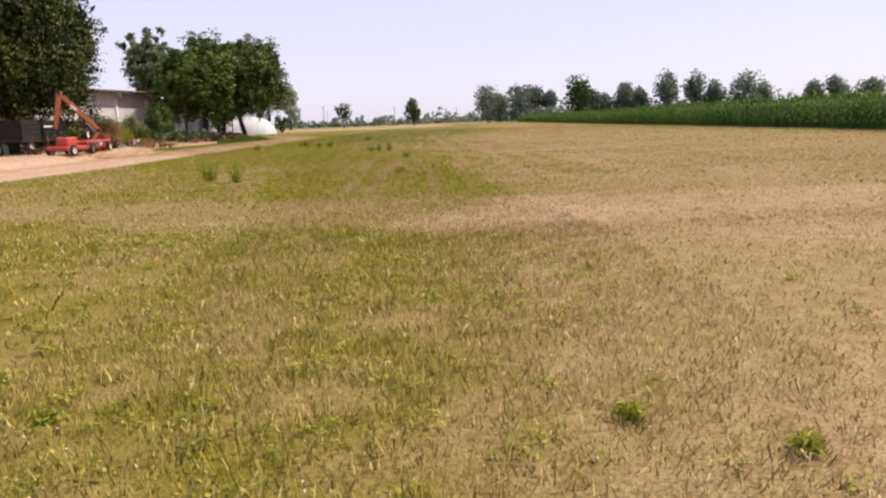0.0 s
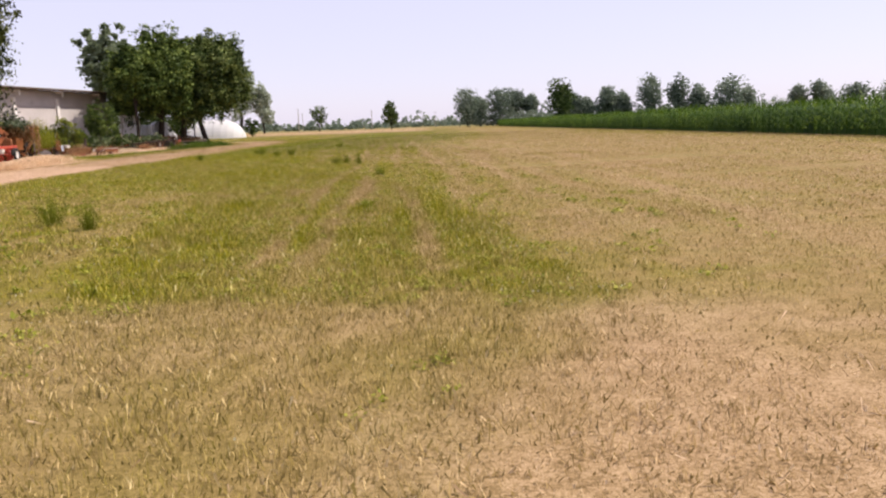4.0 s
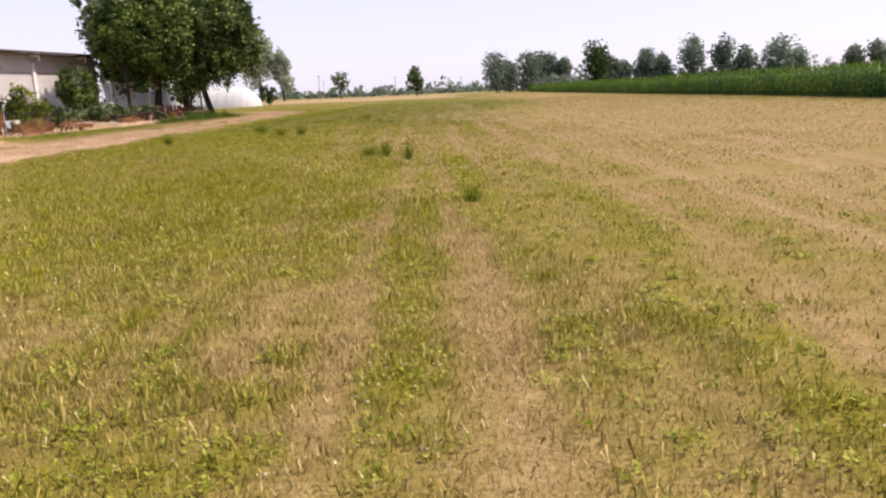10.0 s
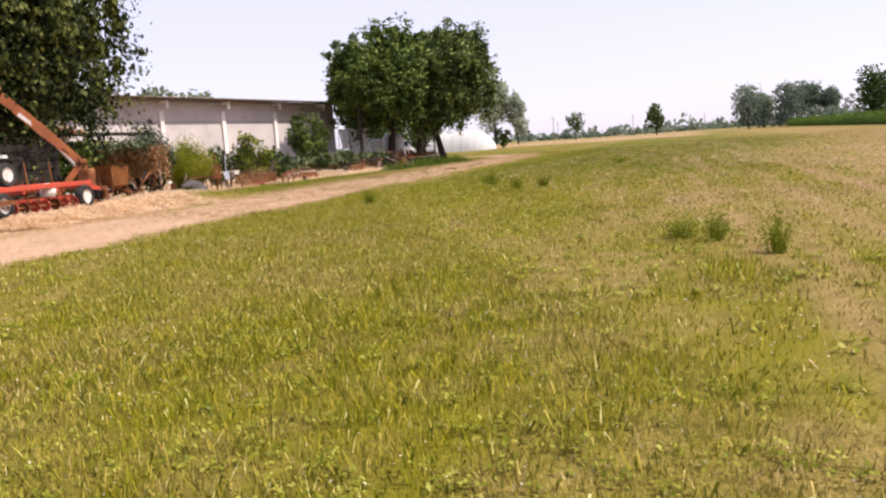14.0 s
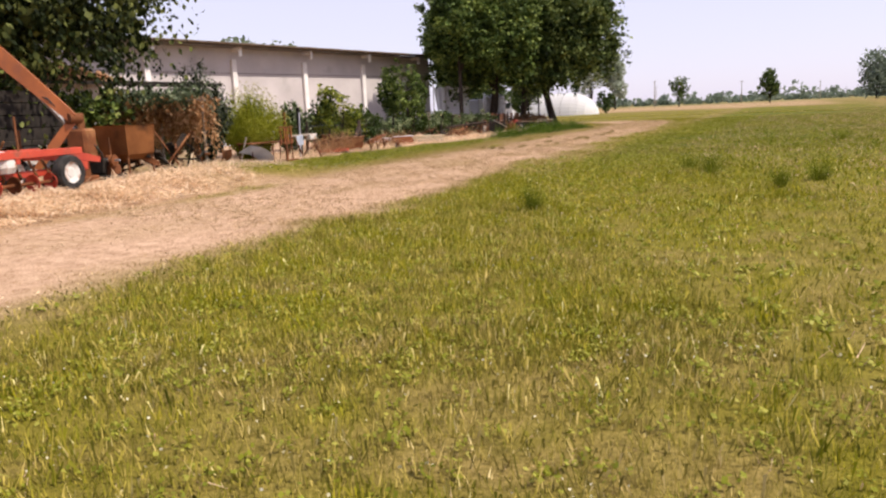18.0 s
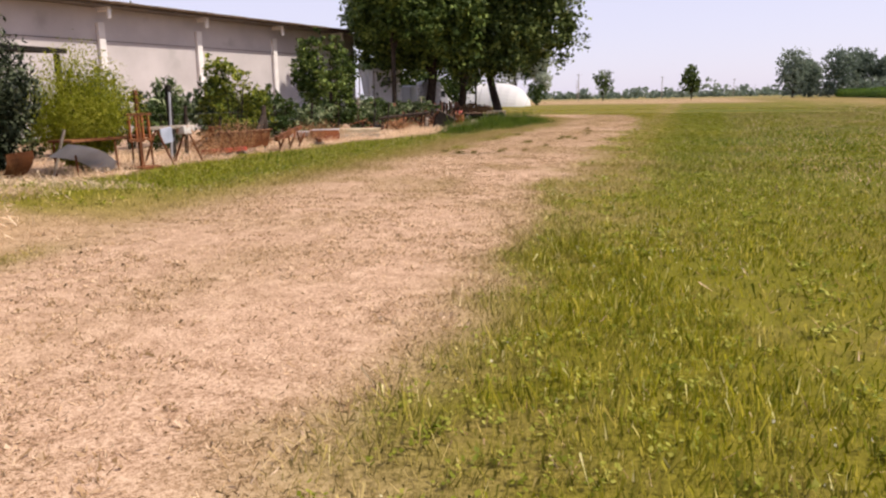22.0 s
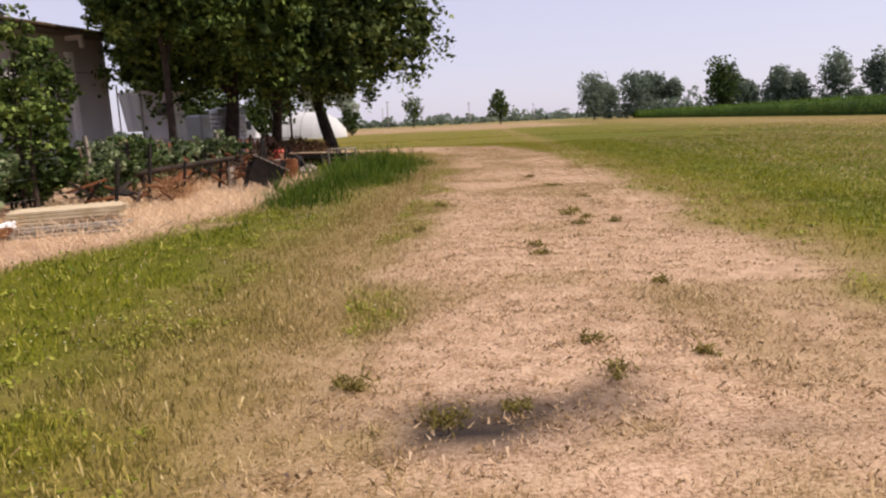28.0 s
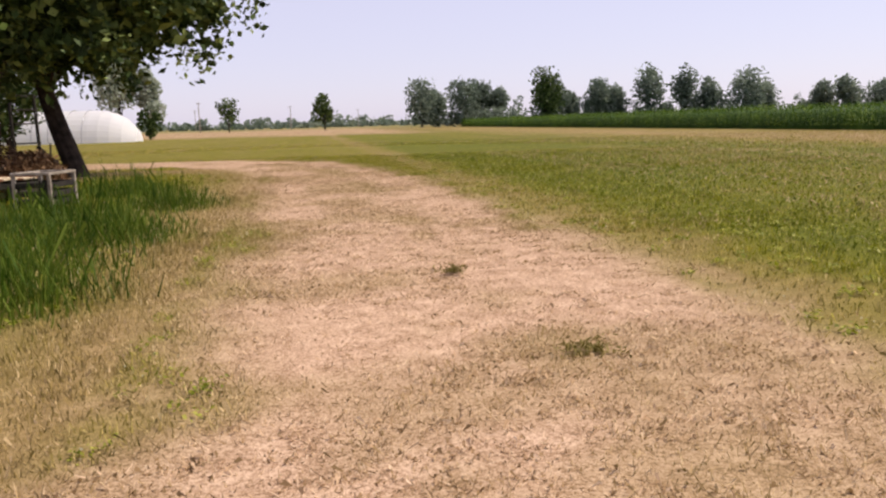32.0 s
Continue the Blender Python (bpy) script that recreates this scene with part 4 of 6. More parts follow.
part("rail", tube(bmesh.new(), [(x + 26.63, y - 60, 1.28) for x, y in line[4:9]], 0.014, 6), BARK, fence, "thin dark top rail")
part("brace", tube(bmesh.new(), [(-0.1, 15.3, 0.0), (0.25, 14.2, 1.3)], 0.035, 6), TIMBER, fence)
boards = thing("board_fence", -28.2, 89.5, 0, "low brown board fence under the walnut trees", "fence")
for k in range(22):
    part("board", box(bmesh.new(), (0.15 * math.sin(k), -7 + k * 0.62, 0.62), (0.03, 0.56, 1.12 + 0.08 * math.sin(k * 1.7)), bevel=0.006), BROWN, boards)
part("rail", box(bmesh.new(), (0.19, -0.5, 0.9), (0.05, 13.6, 0.09)), BROWN, boards)

# ---- at the barn's end: white sheet, tank, van, tunnel ----
sheet = thing("hanging_sheet", -34.7, 94.4, 0, "white sheet hanging from a line at the barn corner", "sheet", rz=96)
bm = bmesh.new()
cols = [[bm.verts.new((0.09 * math.sin(u * 11 + v), -0.5 + 1.0 * u * (1 - 0.3 * (1 - v)), 1.72 + 1.9 * v)) for v in np.linspace(0, 1, 7)] for u in np.linspace(0, 1, 14)]
for a, b in zip(cols, cols[1:]):
    for k in range(6):
        bm.faces.new((a[k], b[k], b[k + 1], a[k + 1]))
bmesh.ops.solidify(bm, geom=bm.faces[:], thickness=0.012)
part("cloth", bm, FILM, sheet)
for y in (0.56, -0.56):
    part("pole", tube(bmesh.new(), [(0, y, 0), (0.04, y, 4.0)], 0.035, 6), TIMBER, sheet)
hut = thing("panel_hut", -33.75, 96.0, 0, "pale grey panel hut with a dark hatch at the barn corner", "hut", rz=4)
for z in (0.62, 1.86, 3.1):
    part("panel", box(bmesh.new(), (0, 0, z), (1.5, 2.2, 1.2), bevel=0.02), WHITE, hut)
# no opening is cut: a dark slab paints the hatch's shaded inside
part("hatch", box(bmesh.new(), (0.35, -1.11, 2.75), (0.6, 0.04, 0.6), bevel=0.01), GLASS, hut, "dark slab for the shade in an open hatch")
part("roof", box(bmesh.new(), (0, 0, 3.76), (1.7, 2.4, 0.08), (0, 4, 0), 0.01), FASCIA, hut)
tank = thing("corrugated_tank", -31.6, 99.4, 0, "upright grey corrugated tank by the barn end", "tank")
prof = [(0.95 + 0.025 * (k % 2), 0.12 * k) for k in range(23)]
part("shell", lathe(bmesh.new(), [(0.02, 0.0)] + prof + [(0.9, 2.75), (0.1, 2.95), (0.01, 2.95)], (0, 0, 0), seg=28), STEEL, tank)
part("hatch", lathe(bmesh.new(), [(0.3, 2.9), (0.3, 3.02), (0.01, 3.04)], (0, 0, 0), seg=14), RUBBER, tank)

van = thing("grey_van", -33.8, 104.0, 0, "grey box van parked under the walnut trees", "van", rz=-14)
bm = box(bmesh.new(), (0, -0.9, 1.55), (2.0, 4.6, 2.0), bevel=0.10)
part("cargo_box", bm, VAN, van, "plain grey cargo box")
bm = bmesh.new()
ring = [(1.4, 0.55), (1.4, 2.35), (1.9, 2.3), (2.65, 1.5), (3.3, 1.3), (3.4, 0.55)]
va = [[bm.verts.new((sx, y, z)) for y, z in ring] for sx in (-0.95, 0.95)]
bm.faces.new(va[0]), bm.faces.new(va[1][::-1])
for k in range(len(ring)):
    q = (k + 1) % len(ring)
    bm.faces.new((va[0][k], va[1][k], va[1][q], va[0][q]))
bmesh.ops.bevel(bm, geom=bm.edges[:], offset=0.06, segments=2, affect="EDGES")
cab = part("cab", bm, WHITE, van, "pale cab")
part("windscreen", box(bmesh.new(), (0, 2.31, 1.93), (1.6, 0.02, 0.95), (43, 0, 0)), GLASS, cab)
part("side_window", box(bmesh.new(), (0.955, 1.85, 1.85), (0.012, 0.75, 0.55), bevel=0.005), GLASS, cab)
part("bumper", box(bmesh.new(), (0, 3.42, 0.6), (1.9, 0.12, 0.25), bevel=0.03), RUBBER, van)


def wheel(parent, c, r=0.34, w=0.2, axis="x", rim=PALE_RIM):
    t = part("wheel", lathe(bmesh.new(), [(r * 0.62, -w / 2), (r * 0.93, -w / 2), (r, -w * 0.3), (r, w * 0.3), (r * 0.93, w / 2), (r * 0.62, w / 2), (r * 0.62, -w / 2)], c, axis), RUBBER, parent, "worn black tyre")
    part("rim", lathe(bmesh.new(), [(0.01, -w * 0.1), (r * 0.25, -w * 0.1), (r * 0.3, -w * 0.25), (r * 0.64, -w * 0.4), (r * 0.64, w * 0.4), (r * 0.3, w * 0.25), (r * 0.25, w * 0.3), (0.01, w * 0.3)], c, axis), rim, t, "pale steel rim")
    return t


for x in (-0.85, 0.85):
    for y in (-2.2, 2.3):
        wheel(van, (x, y, 0.36), 0.36, 0.22)
tunnel = thing("plastic_tunnel", -45.0, 168.5, 0, "white plastic garden tunnel with a rounded end", "tunnel", rz=84)
bm = bmesh.new()
rows = []
for u in np.linspace(0, 1, 15):
    q = 1 - 0.0 * u
    rad = 4.0 * math.sqrt(max(0.02, 1 - max(0, (u - 0.72) / 0.30) ** 2))
    rows.append([bm.verts.new((rad * math.cos(a) * (1 + 0.01 * math.sin(u * 90)), 9.5 - 17 * u, rad * 0.98 * math.sin(a))) for a in np.linspace(0, math.pi, 17)])
for a, b in zip(rows, rows[1:]):
    for k in range(16):
        bm.faces.new((a[k], a[k + 1], b[k + 1], b[k]))
bm.faces.new(rows[0][::-1])
part("cover", bm, FILM, tunnel, "white plastic cover")
for u in range(7):
    y = 9.3 - u * 1.9
    part("hoop", tube(bmesh.new(), [(4.05 * math.cos(a), y, 3.97 * math.sin(a)) for a in np.linspace(0, math.pi, 15)], 0.035, 5, False), STEEL, tunnel)

# ---- the corn ----
def corn_edge(y):
    return 24.6 + 0.020 * (y - 45)


def corn_rows():
    """Stalks with long arching leaves, thick along the edge and thinner farther in."""
    xs, ys = [], []
    for k in range(5):
        y = np.arange(28, 292, 0.33 + 0.08 * k)
        y = y + rng.uniform(-0.1, 0.1, len(y))
        xs.append(corn_edge(y) + 0.75 * k + rng.normal(0, 0.07, len(y)))
        ys.append(y)
    k = 3600
    y = rng.uniform(28, 292, k)
    xs.append(corn_edge(y) + 5 + 30 * rng.uniform(0, 1, k) ** 1.5)
    ys.append(y)
    x, y = np.concatenate(xs), np.concatenate(ys)
    n = len(x)
    tall = 2.3 * rng.uniform(0.9, 1.08, n) * (0.94 + 0.12 * vnoise(x * 0.2, y * 0.2))
    vs, fs, at = [], [], 0
    base = np.stack([x, y, 0 * x], 1)
    a = rng.uniform(0, 6.28, n)
    s = np.stack([np.cos(a), np.sin(a), 0 * a], 1) * 0.014
    vs.append(np.stack([base - s, base + s, base + s * 0.4 + np.stack([0 * x, 0 * x, tall], 1), base - s * 0.4 + np.stack([0 * x, 0 * x, tall], 1)], 1).reshape(-1, 3))
    fs.append(np.arange(4 * n).reshape(-1, 4))
    at = 4 * n
    for j in range(9):
        z0 = tall * (0.16 + 0.085 * j) * rng.uniform(0.95, 1.05, n)
        b = a + j * 3.14 + rng.normal(0, 0.5, n)
        d = np.stack([np.cos(b), np.sin(b), 0 * b], 1)
        w = np.stack([-np.sin(b), np.cos(b), 0 * b], 1) * 0.045
        up = np.array([0, 0, 1.0])
        length = rng.uniform(0.45, 0.8, n)[:, None]
        p0 = base + z0[:, None] * up
        p1 = p0 + d * length * 0.45 + up * 0.30 * length * (1.4 if j > 6 else 0.9)
        p2 = p0 + d * length * (0.75 if j > 6 else 0.95) + up * length * (0.45 if j > 6 else -0.05)
        vs.append(np.stack([p0 - w * 0.5, p0 + w * 0.5, p1 + w, p1 - w, p2 + w * 0.15, p2 - w * 0.15], 1).reshape(-1, 3))
        i = at + 6 * np.arange(n)[:, None]
        fs.append(np.concatenate([i + [0, 1, 2, 3], i + [3, 2, 4, 5]]))
        at += 6 * n
    return np.concatenate(vs), np.concatenate(fs)


v, f = corn_rows()
tagged(arrays("corn_field", v, f, CORN, label="tall dense green corn standing along the meadow"), category="corn", kind="stuff")
yy = np.arange(27, 293, 1.0)
xx = np.concatenate([[0.55, 1.4], np.arange(3, 90, 1.5)])
C, R = np.meshgrid(xx, yy)
zz = 1.45 + 0.40 * smooth(0.8, 5, C) + 0.3 * (fnoise(C * 0.9, R * 0.9) - 0.5)
zz[:, 0], zz[0], zz[-1] = 0.0, 0.0, 0.0
b0 = (np.arange(len(yy) - 1)[:, None] * len(xx) + np.arange(len(xx) - 1)).ravel()
tagged(arrays("corn_stand", np.stack([(corn_edge(R) + C).ravel(), R.ravel(), zz.ravel()], 1), np.stack([b0, b0 + 1, b0 + len(xx) + 1, b0 + len(xx)], 1), CORN,
              label="shaded inside of the dense corn stand"), category="corn", kind="stuff")

# ---- far trees ----
far_row = ((18.5, 293, 14.5, 5.6, 0), (24, 300, 12.0, 4.0, 1), (31, 290, 14.0, 5.2, 0), (37.5, 296, 14.2, 4.0, 1), (43.5, 296, 12.0, 3.6, 1), (50, 269, 16.2, 5.2, 2), (57.5, 285, 11.5, 4.0, 1),
           (63, 285, 9.5, 3.0, 1), (69, 278, 13.0, 4.2, 0), (74.5, 279, 11.0, 3.4, 0), (84, 276, 16.4, 4.8, 1), (92, 270, 16.0, 3.6, 0), (98.5, 268, 12.5, 4.0, 1), (107, 262, 14.6, 6.2, 0), (114, 265, 11.0, 4.0, 1),
           (131, 262, 11.0, 3.4, 1), (139, 262, 12.0, 4.2, 1), (151, 262, 10.5, 4.6, 0), (163, 258, 11.0, 5.0, 0), (177, 256, 10.5, 5.0, 1))
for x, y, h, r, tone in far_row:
    tree(x, y, h * 1.02, r * 1.15, 0.25, (HAZED_FAR, HAZED_FAR, HEDGE)[tone], ("green field tree in a far row", "grey-green field tree in a far row, paled as by haze", "dark pointed field tree in a far row")[tone], "field_tree", 2600, 0.55, 0.02, 13,
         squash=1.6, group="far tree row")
tree(-38.0, 292, 10.2, 3.9, 0.16, HEDGE, "thin lone tree with bare top twigs in the far field", "field_tree", 620, 0.55, 0.12, 7, squash=1.4)
tree(-10.6, 295, 11.0, 3.9, 0.18, HEDGE, "lone round-topped tree in the far field", "field_tree", 1200, 0.6, 0.14, 8, squash=1.3)
thick = []
for k in range(60):
    x = 19 + k * 2.6 + rng.uniform(-1, 1)
    y = 292 - 0.26 * (x - 18) + rng.uniform(-3, 8)
    h = rng.uniform(4.5, 9)
    thick.append(crown_points(170, [(x, y, h * 0.5, rng.uniform(2, 3.4), 2.5, h * 0.55)]))
v, f = leaves(np.concatenate(thick), 0.6)
v[:, 2] = np.maximum(v[:, 2], 0.0)
tagged(arrays("far_thicket", v, f, HAZED_FAR, label="green thicket filling the far tree row, paled as by haze"), category="thicket", kind="stuff")
hedge = []
for k in range(170):
    x = -420 + k * 5.2 + rng.uniform(-3, 3)
    y = 560 + 60 * math.sin(k * 0.37) + rng.uniform(-40, 40)
    h = rng.uniform(3, 8) * (1.7 if k % 9 == 0 else 1)
    hedge.append(crown_points(46, [(x, y, h * 0.5, rng.uniform(3, 7), 3, h * 0.5)]))
for k in range(260):
    x = -430 + k * 3.5 + rng.uniform(-2, 2)
    y = 500 + 35 * math.sin(k * 0.21) + rng.uniform(-15, 15)
    h = rng.uniform(2.0, 4.2)
    hedge.append(crown_points(26, [(x, y, h * 0.5, rng.uniform(3, 6), 3, h * 0.5)]))
v, f = leaves(np.concatenate(hedge), 1.9)
v[:, 2] = np.maximum(v[:, 2], 0.0)
tagged(arrays("far_hedgerow", v, f, HAZED_FAR, label="low hedgerows along the horizon, tinted as by haze"), category="hedgerow", kind="stuff")
for x, y, h in ((-47, 300, 9.0), (-21, 340, 8.5), (-64, 420, 9.5), (9, 420, 8.5)):
    p = thing("utility_pole", x, y, 0, "far grey utility pole in the fields", "pole", "field poles")
    part("shaft", tube(bmesh.new(), [(0, 0, -0.2), (0, 0, h)], [0.16, 0.11], 8), TIMBER, p)
    part("crossarm", box(bmesh.new(), (0, 0, h - 0.4), (1.4, 0.12, 0.12)), TIMBER, p)

# ---- weed clumps in the meadow ----
def weed(x, y, h, r, n=70, leaf=WEED, label="dark green weed clump standing in the meadow", name="weed_clump"):
    """Arching stems with narrow leaves round one root."""
    t = thing(name, x, y, 0, label, "weeds", "meadow weeds")
    a, q = rng.uniform(0, 6.28, n), r * rng.uniform(0.1, 1, n)
    tip = np.stack([q * np.cos(a), q * np.sin(a), h * rng.uniform(0.45, 1.1, n)], 1)
    root = tip * np.array([0.35, 0.35, 0.0])
    w = np.stack([-np.sin(a), np.cos(a), 0 * a], 1) * 0.005
    v = np.stack([root - w, root + w, tip], 1).reshape(-1, 3)
    tagged(arrays("stem_tuft", v, np.arange(3 * n).reshape(n, 3), leaf, t), kind="stuff")
    s = rng.uniform(0.2, 1, (n, 7, 1))
    pts = (root[:, None] * (1 - s) + tip[:, None] * s).reshape(-1, 3) + rng.normal(0, 0.022, (n * 7, 3))
    v, f = leaves(pts, 0.011, 4.5, -0.8)
    v[:, 2] = np.maximum(v[:, 2], 0.0)
    tagged(arrays("foliage", v, f, leaf, t), kind="stuff")
    return t


for x, y, h, r in ((-6.3, 20.4, 0.55, 0.42), (-5.35, 19.6, 0.50, 0.30), (-1.1, 21.1, 0.16, 0.22), (-3.1, 37.6, 0.42, 0.30), (-3.5, 37.9, 0.32, 0.34), (-2.5, 36.6, 0.50, 0.26), (-11.2, 45.7, 0.46, 0.30), (-7.4, 49.9, 0.45, 0.40),
                   (-9.25, 51.2, 0.50, 0.40), (-8.0, 48.9, 0.42, 0.28), (-9.8, 52.4, 0.32, 0.36), (-6.1, 63.5, 0.4, 0.5), (-1.33, 29.9, 0.26, 0.22), (-1.9, 3.6, 0.045, 0.08), (1.62, 3.0, 0.05, 0.07), (0.98, 3.4, 0.04, 0.05)):
    weed(x, y, h, r, int(24 + 200 * r), HERB if y < 22 and h < 0.3 else WEED)
for x, y, h, r in ((-16.27, 70.15, 0.06, 0.16), (-15.9, 68.9, 0.05, 0.18), (-17.95, 62.05, 0.09, 0.22), (-17.6, 62.2, 0.06, 0.14), (-17.0, 62.7, 0.07, 0.18), (-16.2, 65.0, 0.06, 0.14), (-16.42, 69.8, 0.07, 0.17), (-16.4, 68.8, 0.05, 0.20), (-17.1, 67.1, 0.06, 0.12), (-16.5, 77.3, 0.05, 0.2), (-16.15, 74.6, 0.05, 0.3), (-15.9, 72.0, 0.05, 0.22), (-18.6, 68.6, 0.07, 0.14), (-18.4, 71.5, 0.08, 0.25), (-17.05, 63.3, 0.06, 0.14), (-16.4, 63.0, 0.06, 0.13), (-18.5, 62.6, 0.07, 0.16), (-17.1, 66.6, 0.05, 0.2), (-16.2, 69.4, 0.04, 0.14)):
    weed(x, y, h * 0.8, r, int(14 + 70 * r), DULL, "small dull green tuft on the trodden track")

# ---- the machinery yard ----
boom = thing("loader_boom", -21.3, 46.7, YARD, "orange hydraulic loader boom folded over old machinery", "loader")
part("pedestal", box(box(bmesh.new(), (0, 0, 0.75), (0.15, 0.18, 1.4), bevel=0.03), (-0.1, 0, 0.08), (0.45, 0.5, 0.14), bevel=0.03), RUST, boom, "rusty post carrying the boom")
def beam(bm, a, b, w0, w1, deep):
    """A tapered box beam from a to b."""
    a, b = Vector(a), Vector(b)
    d = (b - a).normalized()
    s = d.cross(Vector((0, 0, 1))).normalized() * deep / 2
    u = s.cross(d).normalized()
    va = [[bm.verts.new(p + i * s + j * u * w / 2) for i, j in ((-1, -1), (1, -1), (1, 1), (-1, 1))] for p, w in ((a, w0), ((a + b) / 2, max(w0, w1) * 1.15), (b, w1))]
    for p, q in zip(va, va[1:]):
        for k in range(4):
            bm.faces.new((p[k], p[(k + 1) % 4], q[(k + 1) % 4], q[k]))
    bm.faces.new(va[0][::-1]), bm.faces.new(va[-1])
    return bm
part("main_arm", beam(bmesh.new(), (0.13, -0.24, 1.34), (-1.43, -1.59, 3.58), 0.20, 0.26, 0.22), ORANGE, boom, "orange main arm with a pale plate")
part("plate", box(bmesh.new(), (-0.78, -1.16, 2.66), (0.62, 0.02, 0.11), (0, 44, 41)), PALE_RIM, boom, "pale plate on the arm")
part("outer_arm", beam(bmesh.new(), (-1.43, -1.59, 3.58), (-1.75, -1.85, 1.5), 0.26, 0.16, 0.2), ORANGE, boom)
part("knuckle", lathe(bmesh.new(), [(0.01, -0.13), (0.17, -0.13), (0.17, 0.13), (0.01, 0.13)], (-1.43, -1.59, 3.58), "y", 14), RUST, boom)
part("ram", tube(bmesh.new(), [(-0.05, 0.05, 0.9), (-0.75, -0.75, 2.35)], [0.06, 0.04], 8), STEEL, boom, "pale hydraulic ram")
part("joint", lathe(bmesh.new(), [(0.01, -0.14), (0.11, -0.14), (0.11, 0.14), (0.01, 0.14)], (0.13, -0.24, 1.34), "y", 16), RUST, boom)

part("strut", beam(bmesh.new(), (0.1, -0.26, 1.28), (-0.42, -0.8, 0.35), 0.16, 0.12, 0.12), ORANGE, boom, "orange-brown slanted strut")
part("slew_body", box(bmesh.new(), (0.12, -0.1, 0.82), (0.42, 0.46, 0.62), (0, 0, 20), 0.05), RUST, boom, "dark rusted turning body")
part("valve_box", box(bmesh.new(), (0.26, -0.38, 0.42), (0.26, 0.34, 0.26), (0, 0, 12), 0.03), RED, boom)
part("hose", tube(bmesh.new(), [(0.2, -0.2, 1.1), (-0.1, -0.6, 1.75), (-0.45, -0.75, 1.9), (-0.7, -1.0, 2.45)], 0.018, 6), RUBBER, boom, "black hydraulic hose")
part("hose", tube(bmesh.new(), [(0.25, -0.1, 1.0), (0.3, 0.2, 0.6), (0.1, 0.35, 0.3)], 0.018, 6), RUBBER, boom)

cart = thing("implement_trailer", -20.5, 43.6, YARD, "red steel implement trailer with worn tyres", "trailer", rz=8)
for x in (-0.55, 0.45):
    part("frame_beam", box(bmesh.new(), (x, 0, 0.72), (0.13, 4.4, 0.13), bevel=0.01), RED, cart)
for y in (-1.9, -0.6, 0.7, 1.9):
    part("cross_beam", box(bmesh.new(), (-0.05, y, 0.62), (1.1, 0.10, 0.12), bevel=0.01), RED, cart)
for x, y in ((0.55, 1.75), (-0.75, 1.75), (0.55, -1.5), (-0.75, -1.5)):
    wheel(cart, (x, y, 0.33), 0.33, 0.2)
for y in (-1.9, -1.55, -1.2, -0.85, -0.3, 0.1, 0.5, 0.85, 1.2, 1.5):
    part("tine", tube(bmesh.new(), [(0.2, y, 0.6), (0.35, y, 0.32), (0.15, y, 0.12)], 0.025, 6), RUST, cart)
part("toolbar", box(bmesh.new(), (0.25, 0.1, 0.36), (0.10, 3.0, 0.12), bevel=0.01), RED, cart)
wheel(cart, (0.1, -0.7, 1.10), 0.32, 0.18)
for k in range(9):
    part("disc", lathe(bmesh.new(), [(0.01, 0.03), (0.08, 0.02), (0.16, -0.03), (0.16, -0.045), (0.08, 0.0), (0.01, 0.01)], (0.42, -1.75 + 0.40 * k, 0.2), "y", 16), RED if k % 3 else RUST, cart, "worn red soil disc" if k % 3 else "rusted soil disc")
part("axle", tube(bmesh.new(), [(0.42, -1.95, 0.2), (0.42, 1.7, 0.2)], 0.03, 6), RUST, cart)
part("feed_sack", lathe(bmesh.new(), [(0.01, 0.0), (0.17, 0.02), (0.22, 0.12), (0.2, 0.3), (0.1, 0.38), (0.01, 0.4)], (0.3, 0.55, 0.40), "z", 14), PALE_RIM, cart, "pale sack on the frame")
for y in (-1.2, 0.3, 1.3):
    part("lever", tube(bmesh.new(), [(-0.1, y, 0.6), (-0.25, y + 0.15, 1.4)], 0.022, 6), RUST, cart)
part("drawbar", beam(bmesh.new(), (0.0, 2.1, 0.70), (0.25, 2.9, 0.5), 0.14, 0.1, 0.12), RED, cart)
# near-black wagon, also a dark backing for the shade under the willow
wagon = thing("dark_farm_wagon", -25.0, 45.4, YARD, "dark high-sided farm wagon behind the red trailer", "wagon", rz=6)
part("bed", box(bmesh.new(), (0, 0, 0.85), (2.1, 6.6, 0.14), bevel=0.02), NEAR_BLACK, wagon)
for x in (-1.0, 1.0):
    for k in range(4):
        part("side_board", box(bmesh.new(), (x, 0, 1.06 + 0.29 * k), (0.05, 6.5, 0.27), bevel=0.008), NEAR_BLACK, wagon)
for y in (-3.2, 3.2):
    part("end_board", box(bmesh.new(), (0, y, 1.5), (1.9, 0.05, 1.15), bevel=0.01), NEAR_BLACK, wagon)
part("top_rail", box(bmesh.new(), (1.04, 0.3, 1.68), (0.05, 1.2, 0.10), bevel=0.008), WHITE, wagon, "pale rail along the top")
for x in (-0.9, 0.9):
    for y in (-2.2, 2.2):
        wheel(wagon, (x, y, 0.42), 0.42, 0.24)
mower = thing("red_mower", -20.2, 40.4, YARD, "red farm mower with a low deck and wheels", "mower", rz=-10)
part("deck", box(bmesh.new(), (0, 0, 0.42), (1.3, 1.8, 0.22), bevel=0.05), RED, mower)
part("hood", box(bmesh.new(), (-0.1, 0.1, 0.75), (0.7, 0.9, 0.5), bevel=0.08), RED, mower)
part("drawbar", beam(bmesh.new(), (0.1, 0.9, 0.45), (0.3, 2.1, 0.4), 0.12, 0.1, 0.1), RUST, mower)
for x in (-0.7, 0.7):
    wheel(mower, (x, -0.5, 0.28), 0.28, 0.16)

